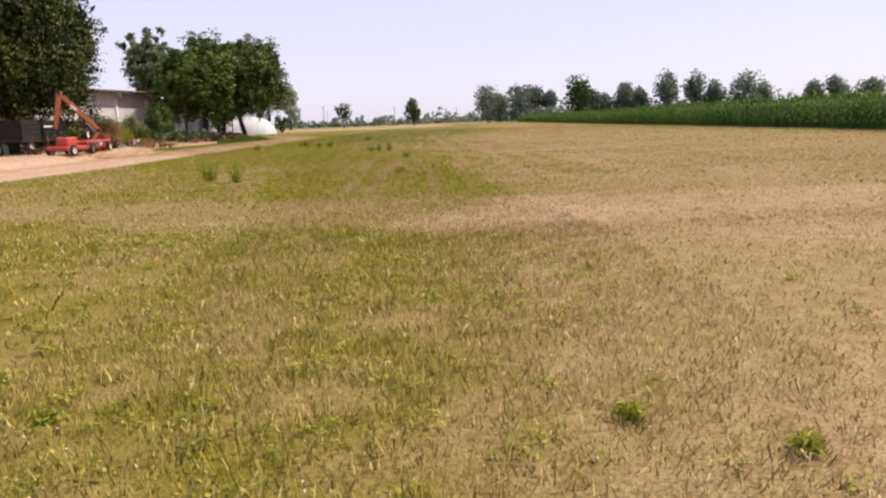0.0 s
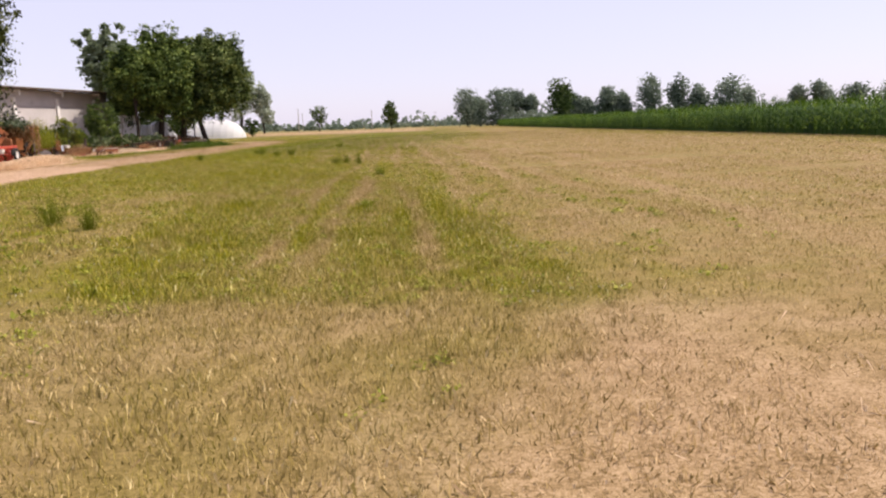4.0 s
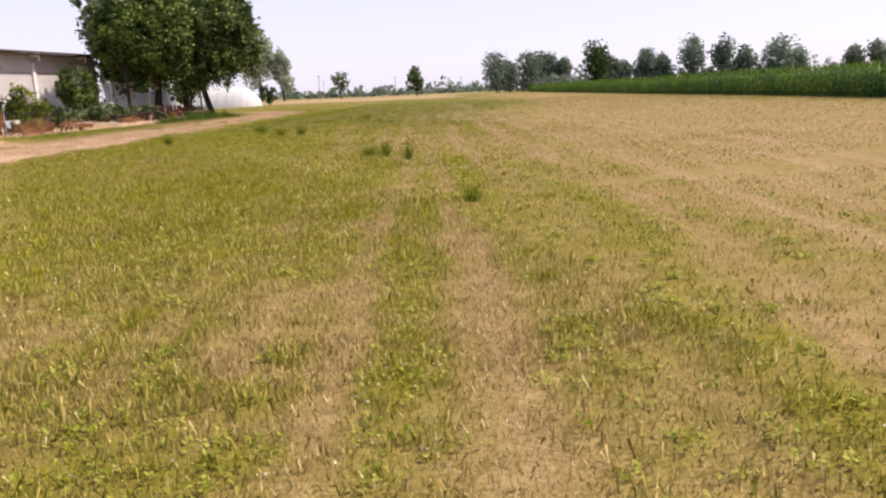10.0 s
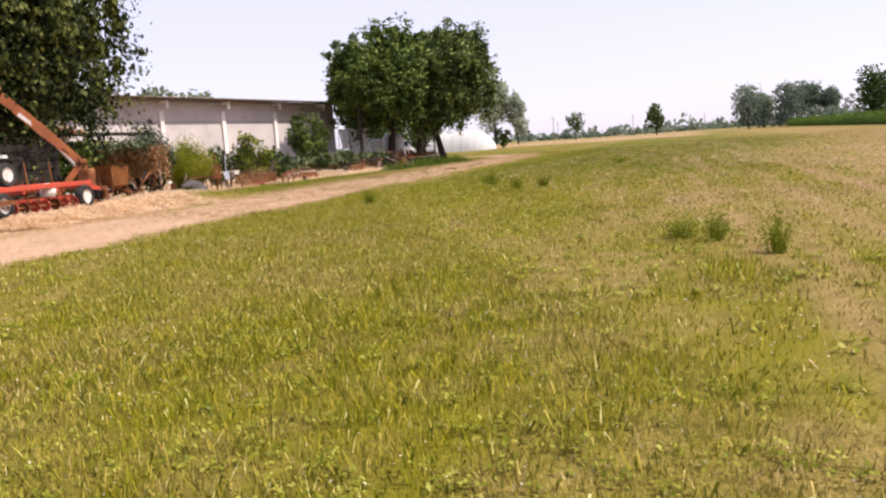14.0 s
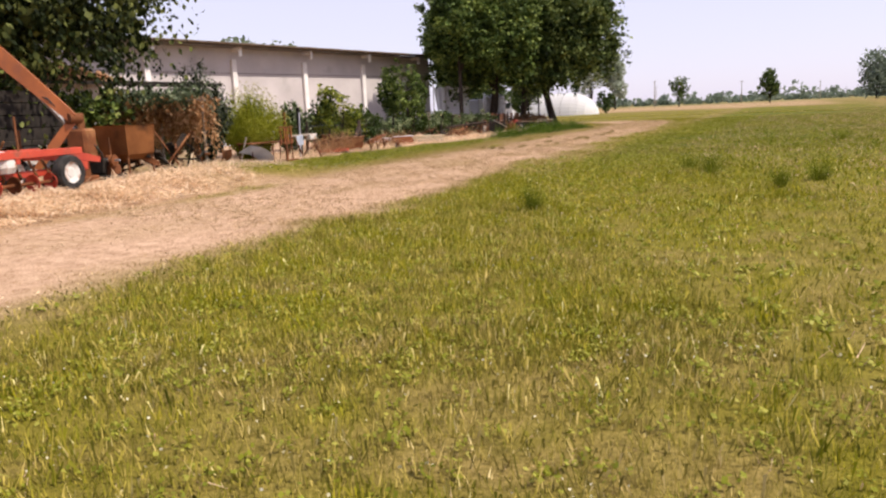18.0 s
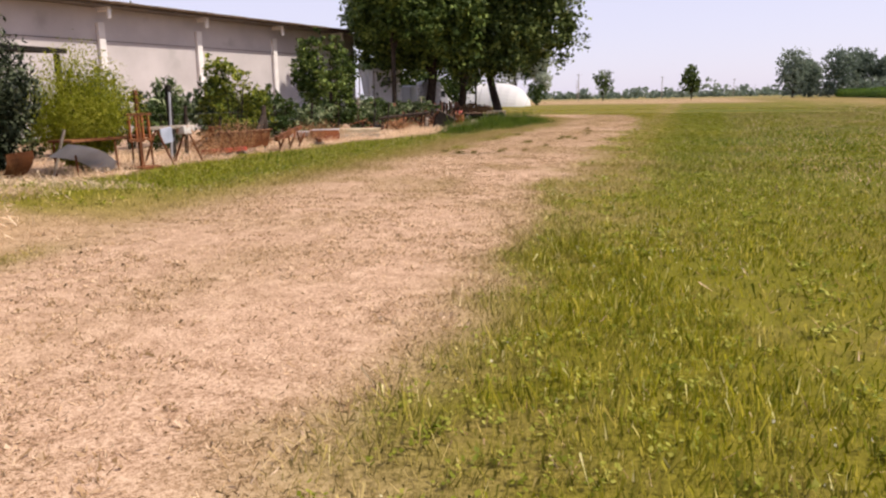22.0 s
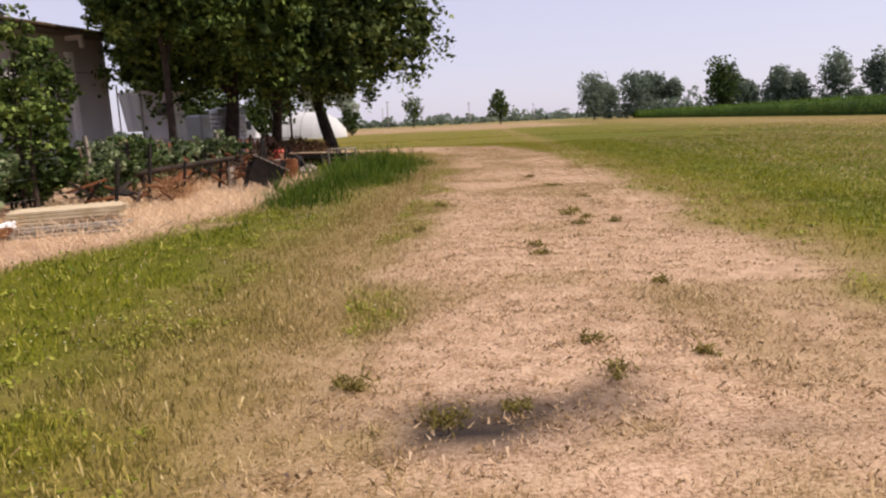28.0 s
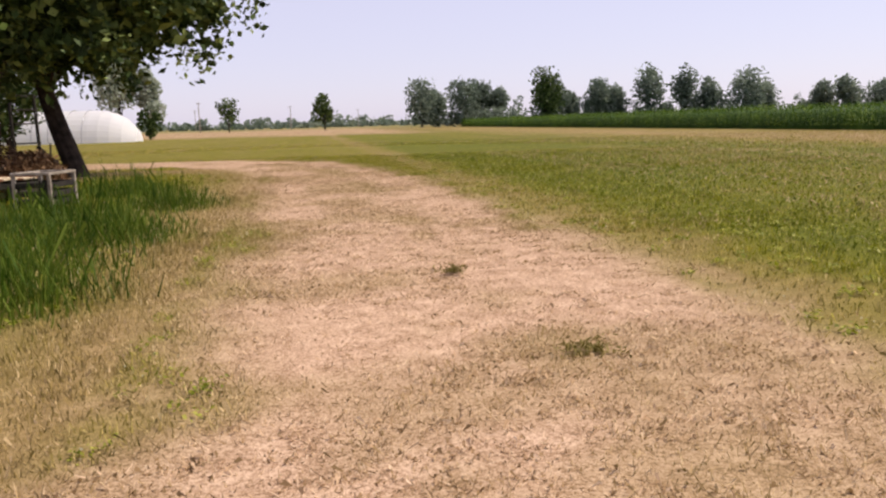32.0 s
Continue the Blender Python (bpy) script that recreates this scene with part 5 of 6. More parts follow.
hopper = thing("rusted_hopper", -22.0, 48.5, YARD, "rusted steel hopper standing on thin legs", "hopper", rz=6)
bm = bmesh.new()
sec = ((0.30, 0.38), (0.44, 0.50), (0.48, 1.13), (0.50, 1.17))
rws = [[bm.verts.new((sx * q * 0.9, sy * q, z)) for sx, sy in ((-1, -1), (1, -1), (1, 1), (-1, 1))] for q, z in sec]
bm.faces.new(rws[0][::-1])
for a, b in zip(rws, rws[1:]):
    for k in range(4):
        bm.faces.new((a[k], a[(k + 1) % 4], b[(k + 1) % 4], b[k]))
bmesh.ops.solidify(bm, geom=bm.faces[:], thickness=0.02)
part("bin", bm, BIN, hopper, "orange-brown rusted bin")
for x, y in ((-0.33, -0.38), (0.33, -0.38), (0.33, 0.38), (-0.33, 0.38)):
    part("leg", tube(bmesh.new(), [(x * 1.1, y * 1.1, -0.02), (x, y, 0.6)], 0.025, 6), RUST, hopper)
part("chute", beam(bmesh.new(), (0.1, 0.2, 0.5), (0.4, 0.55, 0.2), 0.14, 0.1, 0.14), RUST, hopper)

for x, y, z, sx, sy, sz, m in ((0.0, 0.0, 0.3, 0.4, 0.5, 0.34, NEAR_BLACK), (0.22, 0.05, 0.2, 0.18, 0.4, 0.24, RUST), (-0.2, -0.25, 0.5, 0.24, 0.2, 0.24, NEAR_BLACK)):
    if x == 0.0:
        gear = thing("old_gearbox", -21.6, 47.4, YARD, "dark rusted gearbox standing between boom and hopper", "gearbox", rz=15)
    part("casing", box(bmesh.new(), (x, y, z), (sx, sy, sz), (0, 0, 30 * x), 0.04), m, gear)
part("pulley", lathe(bmesh.new(), [(0.02, -0.04), (0.13, -0.04), (0.11, 0.0), (0.13, 0.04), (0.02, 0.04)], (0.34, -0.1, 0.42), "x", 18), RUST, gear)
part("shaft", tube(bmesh.new(), [(0.0, -0.1, 0.42), (0.5, -0.1, 0.42)], 0.025, 6), STEEL, gear)
part("skid", box(bmesh.new(), (0.0, 0.0, 0.06), (0.7, 0.9, 0.1), bevel=0.01), NEAR_BLACK, gear)
litter = np.random.default_rng(33)
for hx, hy, num, lab in ((-22.2, 48.6, 26, "rusty bars and boards lying under the hopper"), (-22.3, 45.4, 22, "rusty machine parts behind the red trailer"), (-22.6, 42.3, 22, "rusty machine parts in the shade of the willow"), (-22.6, 50.9, 16, "broken boards and rusty bars by the vines")):
    h3 = thing("scrap_heap", hx, hy, YARD, lab, "scrap heap", rz=litter.uniform(-20, 20))
    for k in range(num):
        l = litter.uniform(0.3, 1.1)
        part("board" if k % 2 else "bar", box(bmesh.new(), (litter.normal(0, 0.3), litter.uniform(-0.9, 0.9), 0.12 + litter.uniform(0.02, 0.5)), (0.04 + 0.12 * (k % 4 == 0), l, 0.045), (litter.uniform(-50, 50), litter.uniform(-20, 20), litter.uniform(-80, 80)), 0.006), (RUST, NEAR_BLACK, BARK, BROWN, NEAR_BLACK, NEAR_BLACK)[k % 6], h3)
    for k in range(3):
        part("rod", tube(bmesh.new(), [(litter.normal(0, 0.3), -0.7 + k * 0.6, 0), (litter.normal(0, 0.3), -0.6 + k * 0.6, litter.uniform(0.7, 1.2))], 0.025, 6), RUST, h3)
for hx, hy, hr, hh in ((-19.5, 44.6, 0.9, 0.26), (-19.7, 46.5, 1.1, 0.32), (-20.1, 48.2, 1.2, 0.36), (-20.6, 49.7, 1.0, 0.30), (-21.5, 51.2, 1.0, 0.26), (-19.2, 42.6, 0.9, 0.22)):
    mow = thing("straw_heap", hx, hy, 0.12, "low heap of pale loose straw before the machinery", "straw", "straw heaps")
    v, f = leaves(crown_points(5200, [(0, 0, 0.08, hr, hr * 1.3, hh), (0.2, 0.6, 0.05, hr * 0.7, hr, hh * 0.8), (-0.1, -0.7, 0.05, hr * 0.7, hr * 0.9, hh * 0.7)]), 0.016, 9.0, 0.0)
    v[:, 2] = np.maximum(v[:, 2], -0.10)
    tagged(arrays("straw", v, f, STRAW, mow), kind="stuff")

stalks = thing("dry_vines", -24.0, 51.6, 0, "brown dry vines hanging on an old trellis", "vines", rz=-2)
pts = []
for k in range(300):
    x, y, z = rng.uniform(-1.9, 1.9), rng.normal(0, 0.16), rng.uniform(1.6, 2.25)
    m = rng.integers(14, 34)
    zz = z - np.linspace(0, rng.uniform(0.3, 1.9) * (0.45 + 0.55 * math.sin(x * 4.0) ** 2), m)
    pts.append(np.stack([x + rng.normal(0, 0.05, m), y + rng.normal(0, 0.05, m), np.maximum(zz, 0.05)], 1))
v, f = leaves(np.concatenate(pts), 0.045, 3.0, 1.2)
v[:, 2] = np.maximum(v[:, 2], 0)
arrays("foliage", v, f, DRYSTALK, stalks)
v, f = leaves(np.stack([rng.uniform(-1.8, 1.4, 2600), rng.normal(0.1, 0.22, 2600), rng.normal(2.15, 0.16, 2600)], 1), 0.06, 2.0, 0.5)
arrays("green_vine", v, f, GREY, stalks, "still green vine leaves along the top")
for x in (-1.6, 0.0, 1.6):
    part("trellis_post", tube(bmesh.new(), [(x, 0, -0.05), (x + 0.05, 0, 2.15)], 0.04, 6), TIMBER, stalks)
part("trellis_rail", tube(bmesh.new(), [(-1.75, 0, 2.1), (1.75, 0, 2.08)], 0.03, 6), TIMBER, stalks)
# the darkest leaves are used here to hold the shade behind the hopper
hang = thing("ivy_mound", -25.6, 48.6, YARD, "dark green creeper covering scrap behind the hopper", "bush")
v, f = leaves(crown_points(15000, [(0, 0, 1.2, 0.9, 2.6, 1.2), (0, -2.4, 1.0, 0.8, 1.6, 1.1), (0.1, 2.3, 1.1, 0.8, 1.5, 1.1)], 30), 0.085)
v[:, 2] = np.abs(v[:, 2])
arrays("foliage", v, f, WALNUT, hang)

# ---- scrap along the fence ----
plate = thing("curved_plate", -23.85, 53.6, 0, "curved rusty steel plate lying in dry grass", "scrap metal", rz=25)
bm = bmesh.new()
cs = [[bm.verts.new((0.55 * math.sin(a) - 0.2, y, 0.55 - 0.5 * math.cos(a))) for a in np.linspace(0.1, 1.7, 9)] for y in (-0.55, 0.0, 0.55)]
for a, b in zip(cs, cs[1:]):
    for k in range(8):
        bm.faces.new((a[k], b[k], b[k + 1], a[k + 1]))
bmesh.ops.solidify(bm, geom=bm.faces[:], thickness=0.02)
part("plate", bm, RUST, plate)
bent = thing("bent_sheet", -23.8, 55.5, 0, "bent blue-grey metal sheet leaning on scrap", "scrap metal", rz=12)
bm = bmesh.new()
cs = [[bm.verts.new((0.22 * w + 0.1 * math.sin(u * 3), -0.85 + 1.7 * u, 0.58 - 0.54 * u + 0.10 * math.sin(u * 3.1) + 0.12 * w)) for w in (-1, -0.3, 0.4, 1)] for u in np.linspace(0, 1, 12)]
for a, b in zip(cs, cs[1:]):
    for k in range(3):
        bm.faces.new((a[k], b[k], b[k + 1], a[k + 1]))
bmesh.ops.solidify(bm, geom=bm.faces[:], thickness=0.015)
part("sheet", bm, BLUEGREY, bent)
part("strut", tube(bmesh.new(), [(-0.4, -0.5, 0), (-0.15, -0.35, 0.95)], 0.03, 6), TIMBER, bent)
table = thing("scrap_table", -24.0, 56.3, 0, "rusty steel table with thin legs", "table")
part("top", box(bmesh.new(), (0, 0, 0.72), (0.6, 2.4, 0.05), bevel=0.008), RUST, table)
for y in (-1.1, 0.0, 1.1):
    for x in (-0.25, 0.25):
        part("leg", tube(bmesh.new(), [(x * 1.1, y, 0), (x, y, 0.7)], 0.02, 6), RUST, table)
rack = thing("rusty_harrow", -23.6, 56.9, 0, "upright rusty harrow frame with bars", "harrow")
for y in (-0.3, -0.1, 0.1, 0.3):
    part("bar", box(bmesh.new(), (0, y, 0.92), (0.05, 0.05, 0.62), bevel=0.006), ORANGE, rack)
for z in (0.66, 1.2):
    part("crossbar", box(bmesh.new(), (0, 0, z), (0.06, 0.78, 0.05), bevel=0.006), RUST, rack)
part("mast", box(bmesh.new(), (0, -0.02, 0.85), (0.07, 0.09, 1.72), bevel=0.01), RUST, rack)
part("foot", box(bmesh.new(), (0, 0, 0.05), (0.5, 0.6, 0.08), bevel=0.01), RUST, rack)
aframe = thing("trestle", -24.1, 58.6, 0, "old trestle of crossed steel legs with a pale box", "trestle")
for y in (-0.55, 0.55):
    part("leg", tube(bmesh.new(), [(-0.3, y - 0.15, 0), (0, y, 0.85)], 0.025, 6), RUST, aframe)
    part("leg", tube(bmesh.new(), [(0.3, y + 0.15, 0), (0, y, 0.85)], 0.025, 6), RUST, aframe)
part("beam", box(bmesh.new(), (0, 0, 0.86), (0.12, 1.7, 0.08), bevel=0.01), TIMBER, aframe)
part("box", box(bmesh.new(), (0.05, 0.45, 0.78), (0.25, 0.42, 0.2), bevel=0.015), PALE_RIM, aframe)
part("panel", box(bmesh.new(), (0.08, -0.3, 0.68), (0.03, 0.4, 0.36), (6, 0, 0), 0.006), BLUEGREY, aframe)
stake = thing("dark_stake", -25.2, 60.0, 0, "dark upright stake with a pale pipe leaning on it", "stake")
part("stake", box(bmesh.new(), (0, 0, 0.95), (0.12, 0.14, 1.9), bevel=0.015), NEAR_BLACK, stake)
part("pipe", tube(bmesh.new(), [(0.25, -0.4, 0), (0.07, -0.05, 1.7)], 0.03, 8), STEEL, stake)
plough = thing("rusty_plough", -24.0, 64.0, 0, "rusty plough frame sunk in dry grass", "plough", rz=8)
part("beam", beam(bmesh.new(), (0.1, -1.3, 0.35), (-0.1, 1.3, 0.6), 0.14, 0.1, 0.1), RUST, plough)
for y in (-0.9, -0.1, 0.7):
    part("share", box(bmesh.new(), (0.12, y, 0.22), (0.05, 0.45, 0.42), (18, 24, 20), 0.01), RUST, plough)
    part("shank", tube(bmesh.new(), [(0, y, 0.45), (0.1, y - 0.1, 0.05)], 0.03, 6), RUST, plough)
log = thing("leaning_log", -25.2, 64.6, 0, "dark log propped against a stump", "log")
part("log", tube(bmesh.new(), [(0.0, -0.8, 0.05), (-0.1, 0.1, 0.95), (-0.1, 0.15, 1.3)], [0.11, 0.10, 0.07], 8), BARK, log)
part("stump", tube(bmesh.new(), [(-0.15, 0.15, 0), (-0.12, 0.15, 0.9)], [0.14, 0.11], 8), BARK, log)
for k, (x, y, rz, w, m, lab) in enumerate(((-25.2, 69.2, 14, 2.2, WHITE, "pale painted board on the ground"), (-24.9, 68.6, 5, 1.7, RUST, "rusty channel lying in dry grass"), (-24.2, 66.3, 30, 1.3, RUST, "rusty bar lying in dry grass"), (-24.3, 61.0, -10, 1.6, RED, "red steel bar lying in dry grass"))):
    b = thing("scrap_bar", x, y, 0, lab, "scrap", "scrap on the ground", rz=rz)
    part("bar", box(bmesh.new(), (0, 0, 0.14), (0.14, w, 0.12), bevel=0.012), m, b)
    for q in (-0.4, 0.4):
        part("bearer", box(bmesh.new(), (0, w * q, 0.045), (0.3, 0.09, 0.09), bevel=0.008), TIMBER, b)
pile = thing("lumber_pile", -25.0, 71.2, 0, "stack of pale sawn planks on bearers", "lumber", rz=-62)
for lay in range(4):
    for k in range(4):
        part("plank", box(bmesh.new(), (-0.36 + 0.24 * k + 0.02 * math.sin(lay * 5 + k), 0.06 * math.sin(k * 3 + lay), 0.12 + 0.055 * lay), (0.22, 1.75 + 0.1 * math.sin(k + lay * 2), 0.045), (0, 0, math.sin(k * 7 + lay) * 1.5), 0.004), FRESH, pile)
for y in (-0.6, 0.6):
    part("bearer", box(bmesh.new(), (0, y, 0.045), (1.0, 0.1, 0.09), bevel=0.006), TIMBER, pile)
pile2 = thing("lumber_pile", -24.4, 70.0, 0, "low heap of weathered grey planks", "lumber", rz=-64)
for k in range(7):
    part("plank", box(bmesh.new(), (-0.5 + 0.16 * k, 0.1 * math.sin(k * 2.1), 0.04 + 0.03 * (k % 3)), (0.14, 1.7 + 0.2 * math.sin(k), 0.035), (0, 4 * math.sin(k), 5 * math.sin(k * 1.9)), 0.004), TIMBER, pile2)
trough = thing("tipped_cart_body", -23.15, 77.0, 0, "dark tipped wooden cart body with a pale slatted side", "cart body", rz=20)
for x in (-0.36, 0.36):
    part("side", box(bmesh.new(), (x, 0, 0.42), (0.04, 0.95, 0.62), (0, 28, 0), 0.008), NEAR_BLACK, trough)
part("end", box(bmesh.new(), (0, -0.46, 0.42), (0.78, 0.04, 0.62), (0, 28, 0), 0.008), NEAR_BLACK, trough)
part("end", box(bmesh.new(), (0, 0.46, 0.42), (0.78, 0.04, 0.62), (0, 28, 0), 0.008), NEAR_BLACK, trough)
for k in range(7):
    part("slat", box(bmesh.new(), (0.16 - 0.36 + 0.12 * k, 0, 0.87 - 0.064 * k), (0.085, 1.02, 0.03), (0, 28, 0), 0.004), TIMBER, trough)
part("prop", tube(bmesh.new(), [(-0.55, 0.1, 0), (-0.35, 0.05, 0.75)], 0.05, 6), BARK, trough)
crate = thing("grey_crate", -24.2, 78.4, 0, "weathered grey slatted crate", "crate", rz=10)
for z in (0.1, 0.28, 0.46):
    for x in (-0.3, 0.3):
        part("slat", box(bmesh.new(), (x, 0, z), (0.025, 0.9, 0.13), bevel=0.004), TIMBER, crate)
for x, y in ((-0.27, -0.42), (0.27, -0.42), (0.27, 0.42), (-0.27, 0.42)):
    part("corner_post", box(bmesh.new(), (x, y, 0.28), (0.05, 0.05, 0.56)), TIMBER, crate)
drum = thing("rust_drum", -23.3, 80.0, 0, "small orange rusted drum", "drum")
part("shell", lathe(bmesh.new(), [(0.01, 0.0), (0.24, 0.0), (0.25, 0.2), (0.265, 0.21), (0.25, 0.22), (0.25, 0.42), (0.265, 0.43), (0.25, 0.44), (0.24, 0.62), (0.01, 0.62)], (0, 0, 0), seg=18), RUST, drum)
oc = thing("orange_crate", -24.6, 67.5, 0, "open orange crate with pale rims lying in straw", "crate", rz=-50)
for x in (-0.24, 0.24):
    for z in (0.12, 0.32):
        part("side_board", box(bmesh.new(), (x, 0, z), (0.025, 0.95, 0.17), bevel=0.006), ORANGE, oc)
for y in (-0.47, 0.47):
    part("end_board", box(bmesh.new(), (0, y, 0.22), (0.46, 0.025, 0.38), bevel=0.006), ORANGE, oc)
part("rim", box(bmesh.new(), (0.25, 0, 0.43), (0.05, 1.0, 0.04), bevel=0.006), WHITE, oc, "pale rim")
wb = thing("white_board", -25.3, 66.9, 0, "white painted board propped on a block in straw", "board", rz=-58)
part("board", box(bmesh.new(), (0, 0, 0.3), (0.04, 0.8, 0.22), (0, 30, 0), 0.006), WHITE, wb)
part("block", box(bmesh.new(), (-0.08, 0, 0.09), (0.2, 0.4, 0.18), bevel=0.01), BROWN, wb)
rp = thing("scrap_barrier", -24.4, 62.2, 0, "long rusted steel sheet standing in dry grass", "scrap metal", rz=-4)
part("panel", box(bmesh.new(), (0, 0, 0.36), (0.03, 2.3, 0.5), (0, 14, 0), 0.006), RUST, rp)
part("lip", box(bmesh.new(), (0.06, 0, 0.61), (0.12, 2.36, 0.03), bevel=0.005), BROWN, rp)
for y in (-1.0, 0.0, 1.0):
    part("stay", box(bmesh.new(), (-0.12, y, 0.28), (0.04, 0.06, 0.58), (0, -16, 0), 0.004), NEAR_BLACK, rp)
pb = thing("plank_bench", -22.6, 51.3, 0, "low dark plank on two stub legs in straw", "bench", rz=62)
part("plank", box(bmesh.new(), (0, 0, 0.24), (0.2, 1.5, 0.05), bevel=0.006), BARK, pb)
for y in (-0.5, 0.55):
    part("leg", box(bmesh.new(), (0, y, 0.1), (0.1, 0.09, 0.24), bevel=0.006), BARK, pb)
px = thing("pale_crate", -24.6, 53.0, 0, "pale pinkish wooden crate behind the vines", "crate", rz=30)
for z in (0.12, 0.30, 0.48):
    part("slat", box(bmesh.new(), (0.27, 0, z), (0.02, 0.7, 0.15), bevel=0.004), FRESH, px)
    part("slat", box(bmesh.new(), (-0.27, 0, z), (0.02, 0.7, 0.15), bevel=0.004), FRESH, px)
for y in (-0.34, 0.34):
    part("end", box(bmesh.new(), (0, y, 0.3), (0.5, 0.02, 0.54), bevel=0.004), FRESH, px)
logs = thing("log_heap", -24.9, 87.6, 0, "heap of grey poles and branches under the trees", "logs", rz=-8)
for k in range(12):
    x, z = -0.6 + 0.22 * (k % 6), 0.09 + 0.17 * (k // 6)
    part("pole", tube(bmesh.new(), [(x + 0.1 * math.sin(k), -2.0 + 0.3 * math.sin(k * 3), z), (x, 0, z + 0.02), (x + 0.12 * math.sin(k * 2), 2.1 + 0.3 * math.sin(k), z)], [0.08, 0.085, 0.06], 7), BARK if k % 3 else TIMBER, logs)
heap = thing("brush_heap", -26.6, 90.6, 0, "heap of brown scrap wood and brush", "brush")
for k in range(70):
    a = rng.uniform(0, 6.28)
    c = Vector((rng.normal(0, 0.7), rng.normal(0, 2.2), 0))
    l = rng.uniform(0.5, 1.6)
    part("stick", tube(bmesh.new(), [tuple(c + Vector((0, 0, 0.03))), tuple(c + Vector((l * math.cos(a) * 0.7, l * math.sin(a) * 0.7, rng.uniform(0.2, 1.0))))], [0.04, 0.02], 5), BARK if k % 3 else BROWN, heap)
scrap = thing("scrap_heap", -25.3, 83.0, 0, "heap of rusty frames and broken boards by the fence", "scrap heap", rz=-6)
for k in range(46):
    y, x = rng.uniform(-3.4, 3.2), rng.normal(0, 0.45)
    m = (RUST, BROWN, NEAR_BLACK, BARK)[k % 4]
    l = rng.uniform(0.5, 1.5)
    part("board" if k % 2 else "bar", box(bmesh.new(), (x, y, 0.12 + rng.uniform(0.05, 0.5)), (0.05 + 0.12 * (k % 3 == 0), l, 0.06), (rng.uniform(-45, 45), rng.uniform(-20, 20), rng.uniform(-70, 70)), 0.006), m, scrap)
for k in range(6):
    part("stake", tube(bmesh.new(), [(rng.normal(0, 0.3), -3 + k * 1.1, 0), (rng.normal(0, 0.3), -3 + k * 1.1 + 0.2, rng.uniform(0.7, 1.2))], 0.035, 6), NEAR_BLACK, scrap)
for hx, hy, hr, num, lab in ((-24.3, 79.6, -20, 34, "low heap of rusty bars and dark boards"), (-25.0, 74.6, -10, 22, "scattered dark boards and rusty bars in straw"), (-27.4, 97.2, 10, 34, "heap of old boards under the walnut trees, darkened as in shade"), (-29.0, 104.5, 25, 26, "heap of scrap timber under the trees, darkened as in shade"), (-25.8, 64.0, 0, 20, "rusty scrap bars along the fence")):
    h2 = thing("scrap_heap", hx, hy, 0, lab, "scrap heap", rz=hr)
    for k in range(num):
        # heaps beyond y 90 take darker materials in place of tree shade
        m = (NEAR_BLACK, BARK, BROWN)[k % 3] if hy > 90 else (RUST, NEAR_BLACK, BROWN, BARK, RUST)[k % 5]
        l = rng.uniform(0.4, 1.4)
        part("board" if k % 2 else "bar", box(bmesh.new(), (rng.normal(0, 0.4), rng.uniform(-1.9, 1.9), 0.1 + rng.uniform(0.03, 0.4)), (0.05 + 0.14 * (k % 4 == 0), l, 0.05), (rng.uniform(-40, 40), rng.uniform(-20, 20), rng.uniform(-80, 80)), 0.006), m, h2)
    for k in range(3):
        q = rng.normal(0, 0.4)
        part("stake", tube(bmesh.new(), [(q, -1.4 + k * 1.2, 0), (q + 0.1, -1.3 + k * 1.2, rng.uniform(0.7, 1.3))], 0.04, 6), NEAR_BLACK, h2)
beam_rest = thing("dark_beam", -25.4, 77.6, 0, "dark beam lying across two short posts", "beam", rz=-52)
part("log", tube(bmesh.new(), [(0, -1.3, 0.55), (0, 1.3, 0.78)], [0.08, 0.07], 8), BARK, beam_rest)
for y in (-1.1, 1.1):
    part("post", tube(bmesh.new(), [(0, y, -0.03), (0, y, 0.66 + 0.1 * y)], 0.06, 7), BARK, beam_rest)
hay = thing("hay_heap", -26.6, 94.2, 0, "long heap of old brown hay under the walnut trees", "hay", rz=45)
v, f = leaves(crown_points(9000, [(0, 0, 0.42, 1.0, 2.4, 0.62), (0.2, 1.9, 0.35, 0.9, 1.3, 0.5), (-0.1, -1.9, 0.3, 0.8, 1.2, 0.42)]), 0.05, 3.5)
v[:, 2] = np.abs(v[:, 2])
tagged(arrays("hay", v, f, OLDHAY, hay), kind="stuff")
tarp = thing("tarpaulin", -23.75, 83.0, 0, "pale pinkish-grey tarpaulin lying crumpled on scrap", "tarpaulin", rz=4)
bm = bmesh.new()
cs = [[bm.verts.new((-0.45 + 0.9 * w + 0.05 * math.sin(u * 9), -1.8 + 3.6 * u, 0.03 + 0.22 * math.sin(math.pi * w) * (0.6 + 0.4 * math.sin(u * 7)) + 0.03 * math.sin(w * 11 + u * 15))) for w in np.linspace(0, 1, 9)] for u in np.linspace(0, 1, 22)]
for a, b in zip(cs, cs[1:]):
    for k in range(8):
        bm.faces.new((a[k], a[k + 1], b[k + 1], b[k]))
bmesh.ops.solidify(bm, geom=bm.faces[:], thickness=0.01)
part("cloth", bm, TARP, tarp)
can = thing("red_canister", -25.9, 88.6, 0, "small red steel canister on the scrap wood", "canister")
part("shell", lathe(bmesh.new(), [(0.01, 0.0), (0.22, 0.0), (0.235, 0.04), (0.235, 0.6), (0.2, 0.66), (0.06, 0.7), (0.01, 0.7)], (0, 0, 0), seg=18), RED, can)
part("cap", lathe(bmesh.new(), [(0.05, 0.69), (0.05, 0.75), (0.01, 0.76)], (0, 0, 0), seg=12), RUBBER, can)
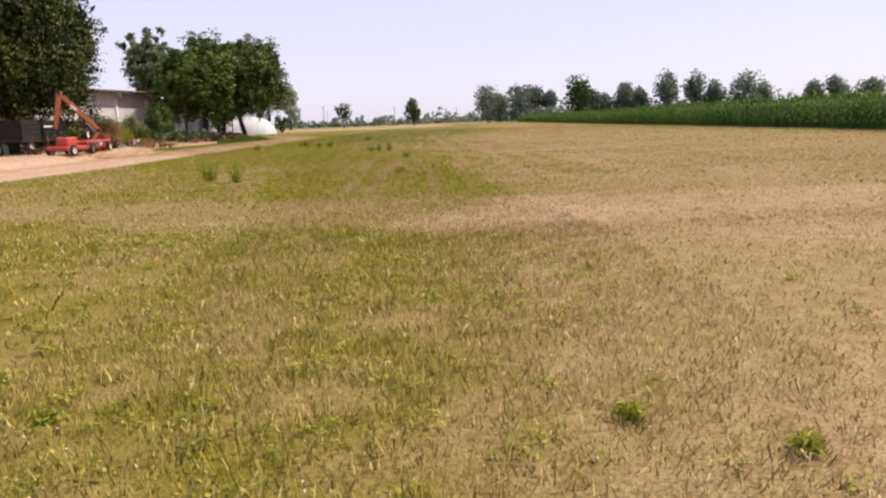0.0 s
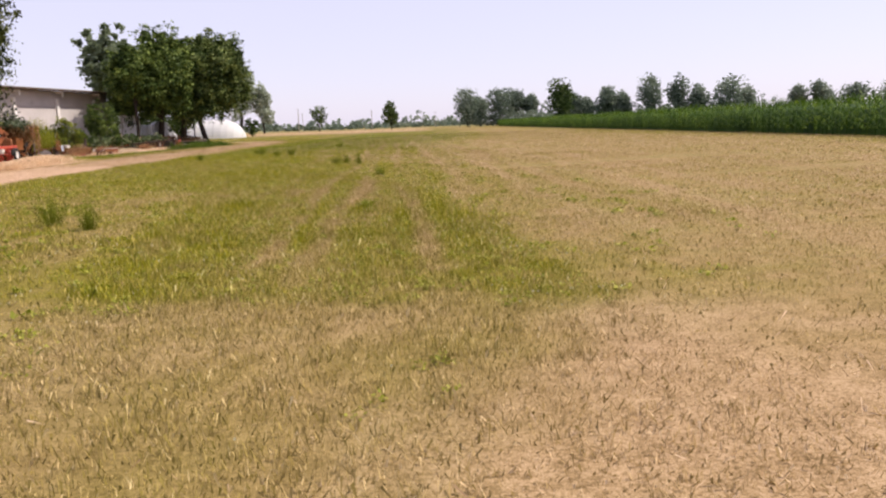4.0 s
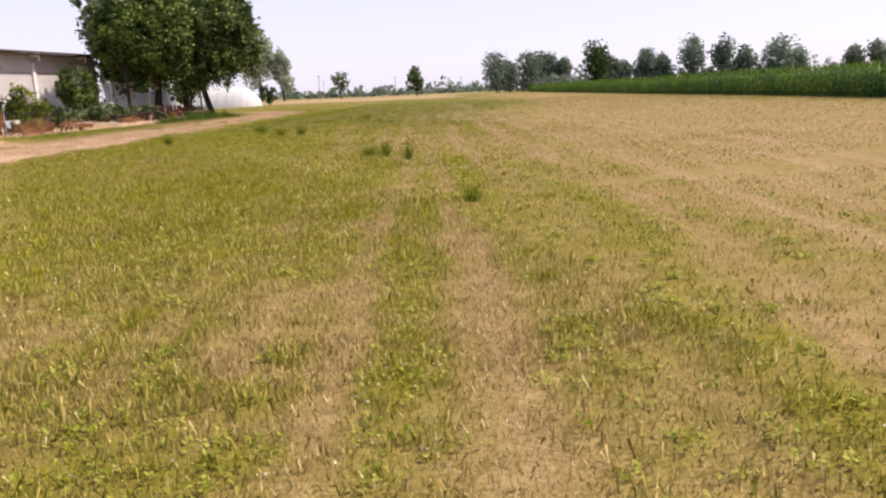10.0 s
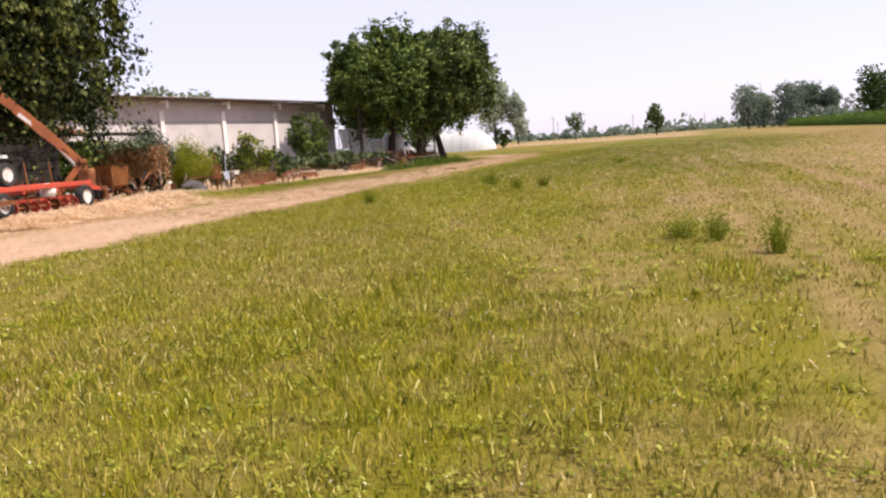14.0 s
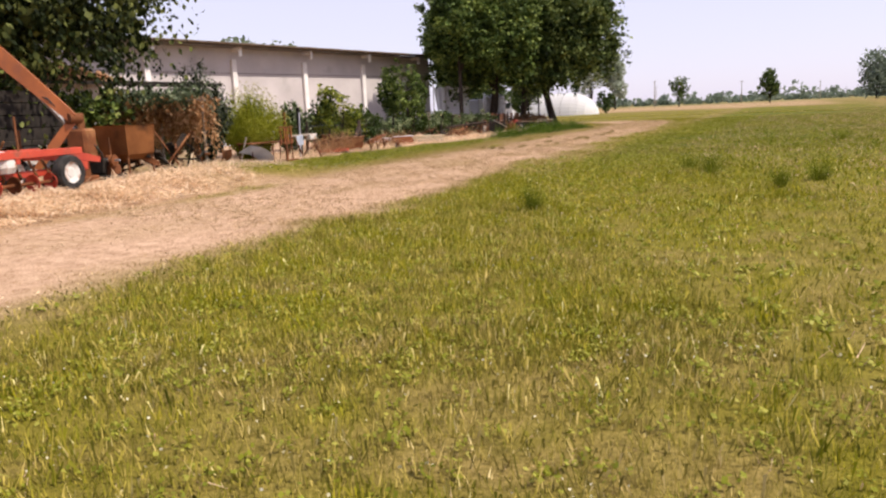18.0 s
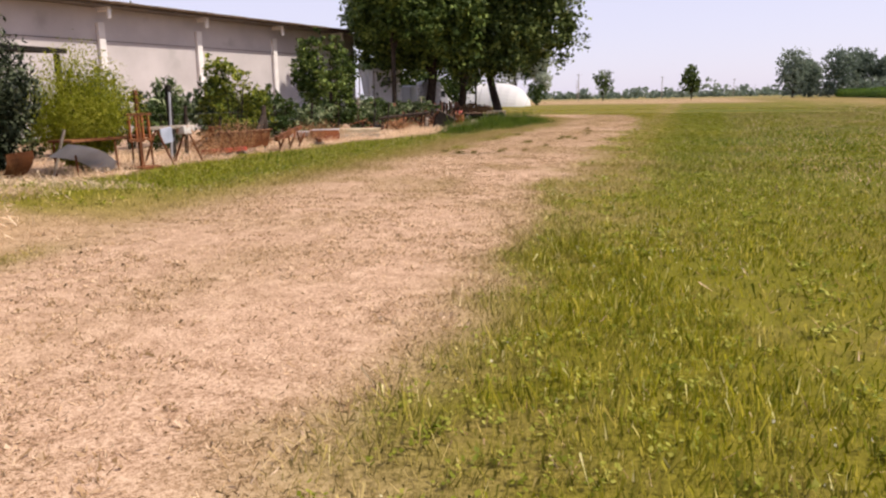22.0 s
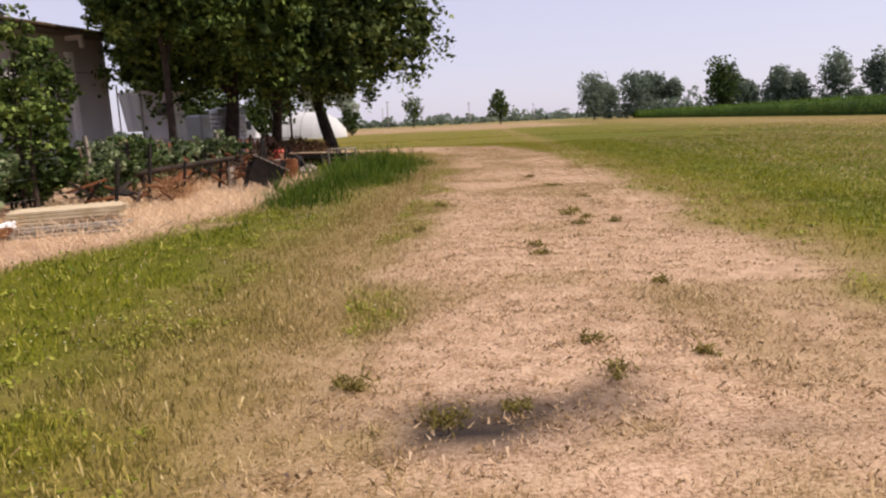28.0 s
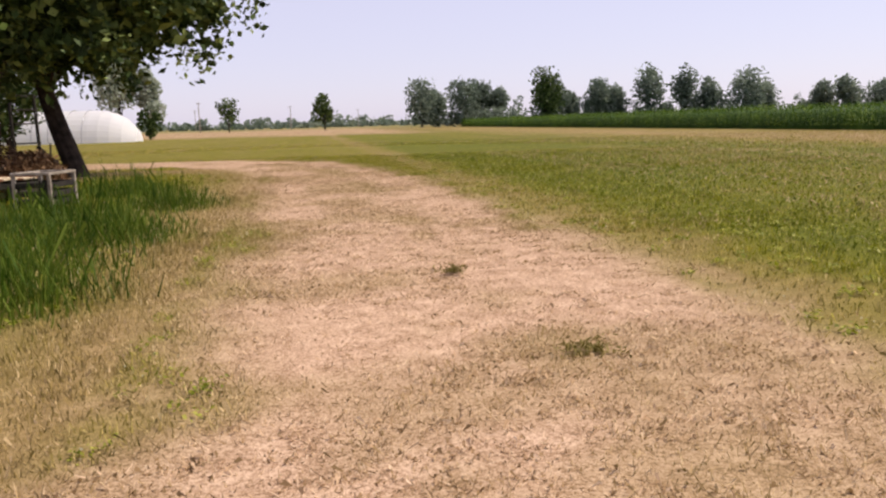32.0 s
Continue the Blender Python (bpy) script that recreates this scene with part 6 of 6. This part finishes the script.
coop = thing("slatted_crate", -22.8, 85.8, 0, "small dark slatted crate with pale rims at the grass edge", "crate", rz=-12)
for x in (-0.34, 0.34):
    for y in (-0.45, 0.45):
        part("corner_post", box(bmesh.new(), (x, y, 0.33), (0.06, 0.06, 0.66), bevel=0.006), TIMBER, coop)
    part("rim", box(bmesh.new(), (x, 0, 0.68), (0.07, 0.98, 0.05), bevel=0.006), TIMBER, coop, "pale weathered rim")
    for z in (0.14, 0.3, 0.46):
        part("slat", box(bmesh.new(), (x, 0, z), (0.025, 0.9, 0.10), bevel=0.004), NEAR_BLACK, coop)
for y in (-0.45, 0.45):
    part("rim", box(bmesh.new(), (0, y, 0.682), (0.62, 0.07, 0.05), bevel=0.006), TIMBER, coop, "pale weathered rim")
    for z in (0.14, 0.3, 0.46):
        part("slat", box(bmesh.new(), (0, y, z), (0.64, 0.025, 0.10), bevel=0.004), NEAR_BLACK, coop)
part("floor", box(bmesh.new(), (0, 0, 0.06), (0.64, 0.86, 0.03)), NEAR_BLACK, coop)
wain = thing("flat_cart", -24.15, 86.5, 0, "low dark flat cart with yellowish worn planks", "cart", rz=62)
for k in range(7):
    part("plank", box(bmesh.new(), (-0.45 + 0.15 * k, 0.02 * math.sin(k * 2.3), 0.56 + 0.008 * math.sin(k)), (0.135, 1.9, 0.035), (0, 0, 0.5 * math.sin(k * 3)), 0.004), FRESH if k % 3 else BROWN, wain, "yellowish worn plank" if k % 3 else "")
for x in (-0.5, 0.5):
    part("side_beam", box(bmesh.new(), (x, 0, 0.46), (0.07, 1.95, 0.14), bevel=0.008), NEAR_BLACK, wain)
for y in (-0.9, 0.0, 0.9):
    part("cross_beam", box(bmesh.new(), (0, y, 0.44), (0.92, 0.08, 0.1), bevel=0.006), NEAR_BLACK, wain)
part("axle", tube(bmesh.new(), [(-0.62, 0.2, 0.26), (0.62, 0.2, 0.26)], 0.03, 6), RUST, wain)
part("axle_block", box(bmesh.new(), (0, 0.2, 0.34), (0.8, 0.14, 0.14), bevel=0.01), NEAR_BLACK, wain)
for x in (-0.62, 0.62):
    wheel(wain, (x, 0.2, 0.26), 0.26, 0.14)
part("rest", box(bmesh.new(), (0, -0.85, 0.2), (0.08, 0.08, 0.4), bevel=0.006), NEAR_BLACK, wain)
ladder = thing("dark_rack", -31.8, 112.0, 0, "dark tall open rack behind the trees", "rack", rz=-20)
for y in (-0.9, 0.9):
    part("upright", box(bmesh.new(), (0, y, 1.7), (0.12, 0.14, 3.4), bevel=0.01), NEAR_BLACK, ladder)
for z in (0.9, 1.9, 2.6, 3.3):
    part("shelf", box(bmesh.new(), (0, 0, z), (0.4, 1.7, 0.07), bevel=0.006), NEAR_BLACK, ladder)
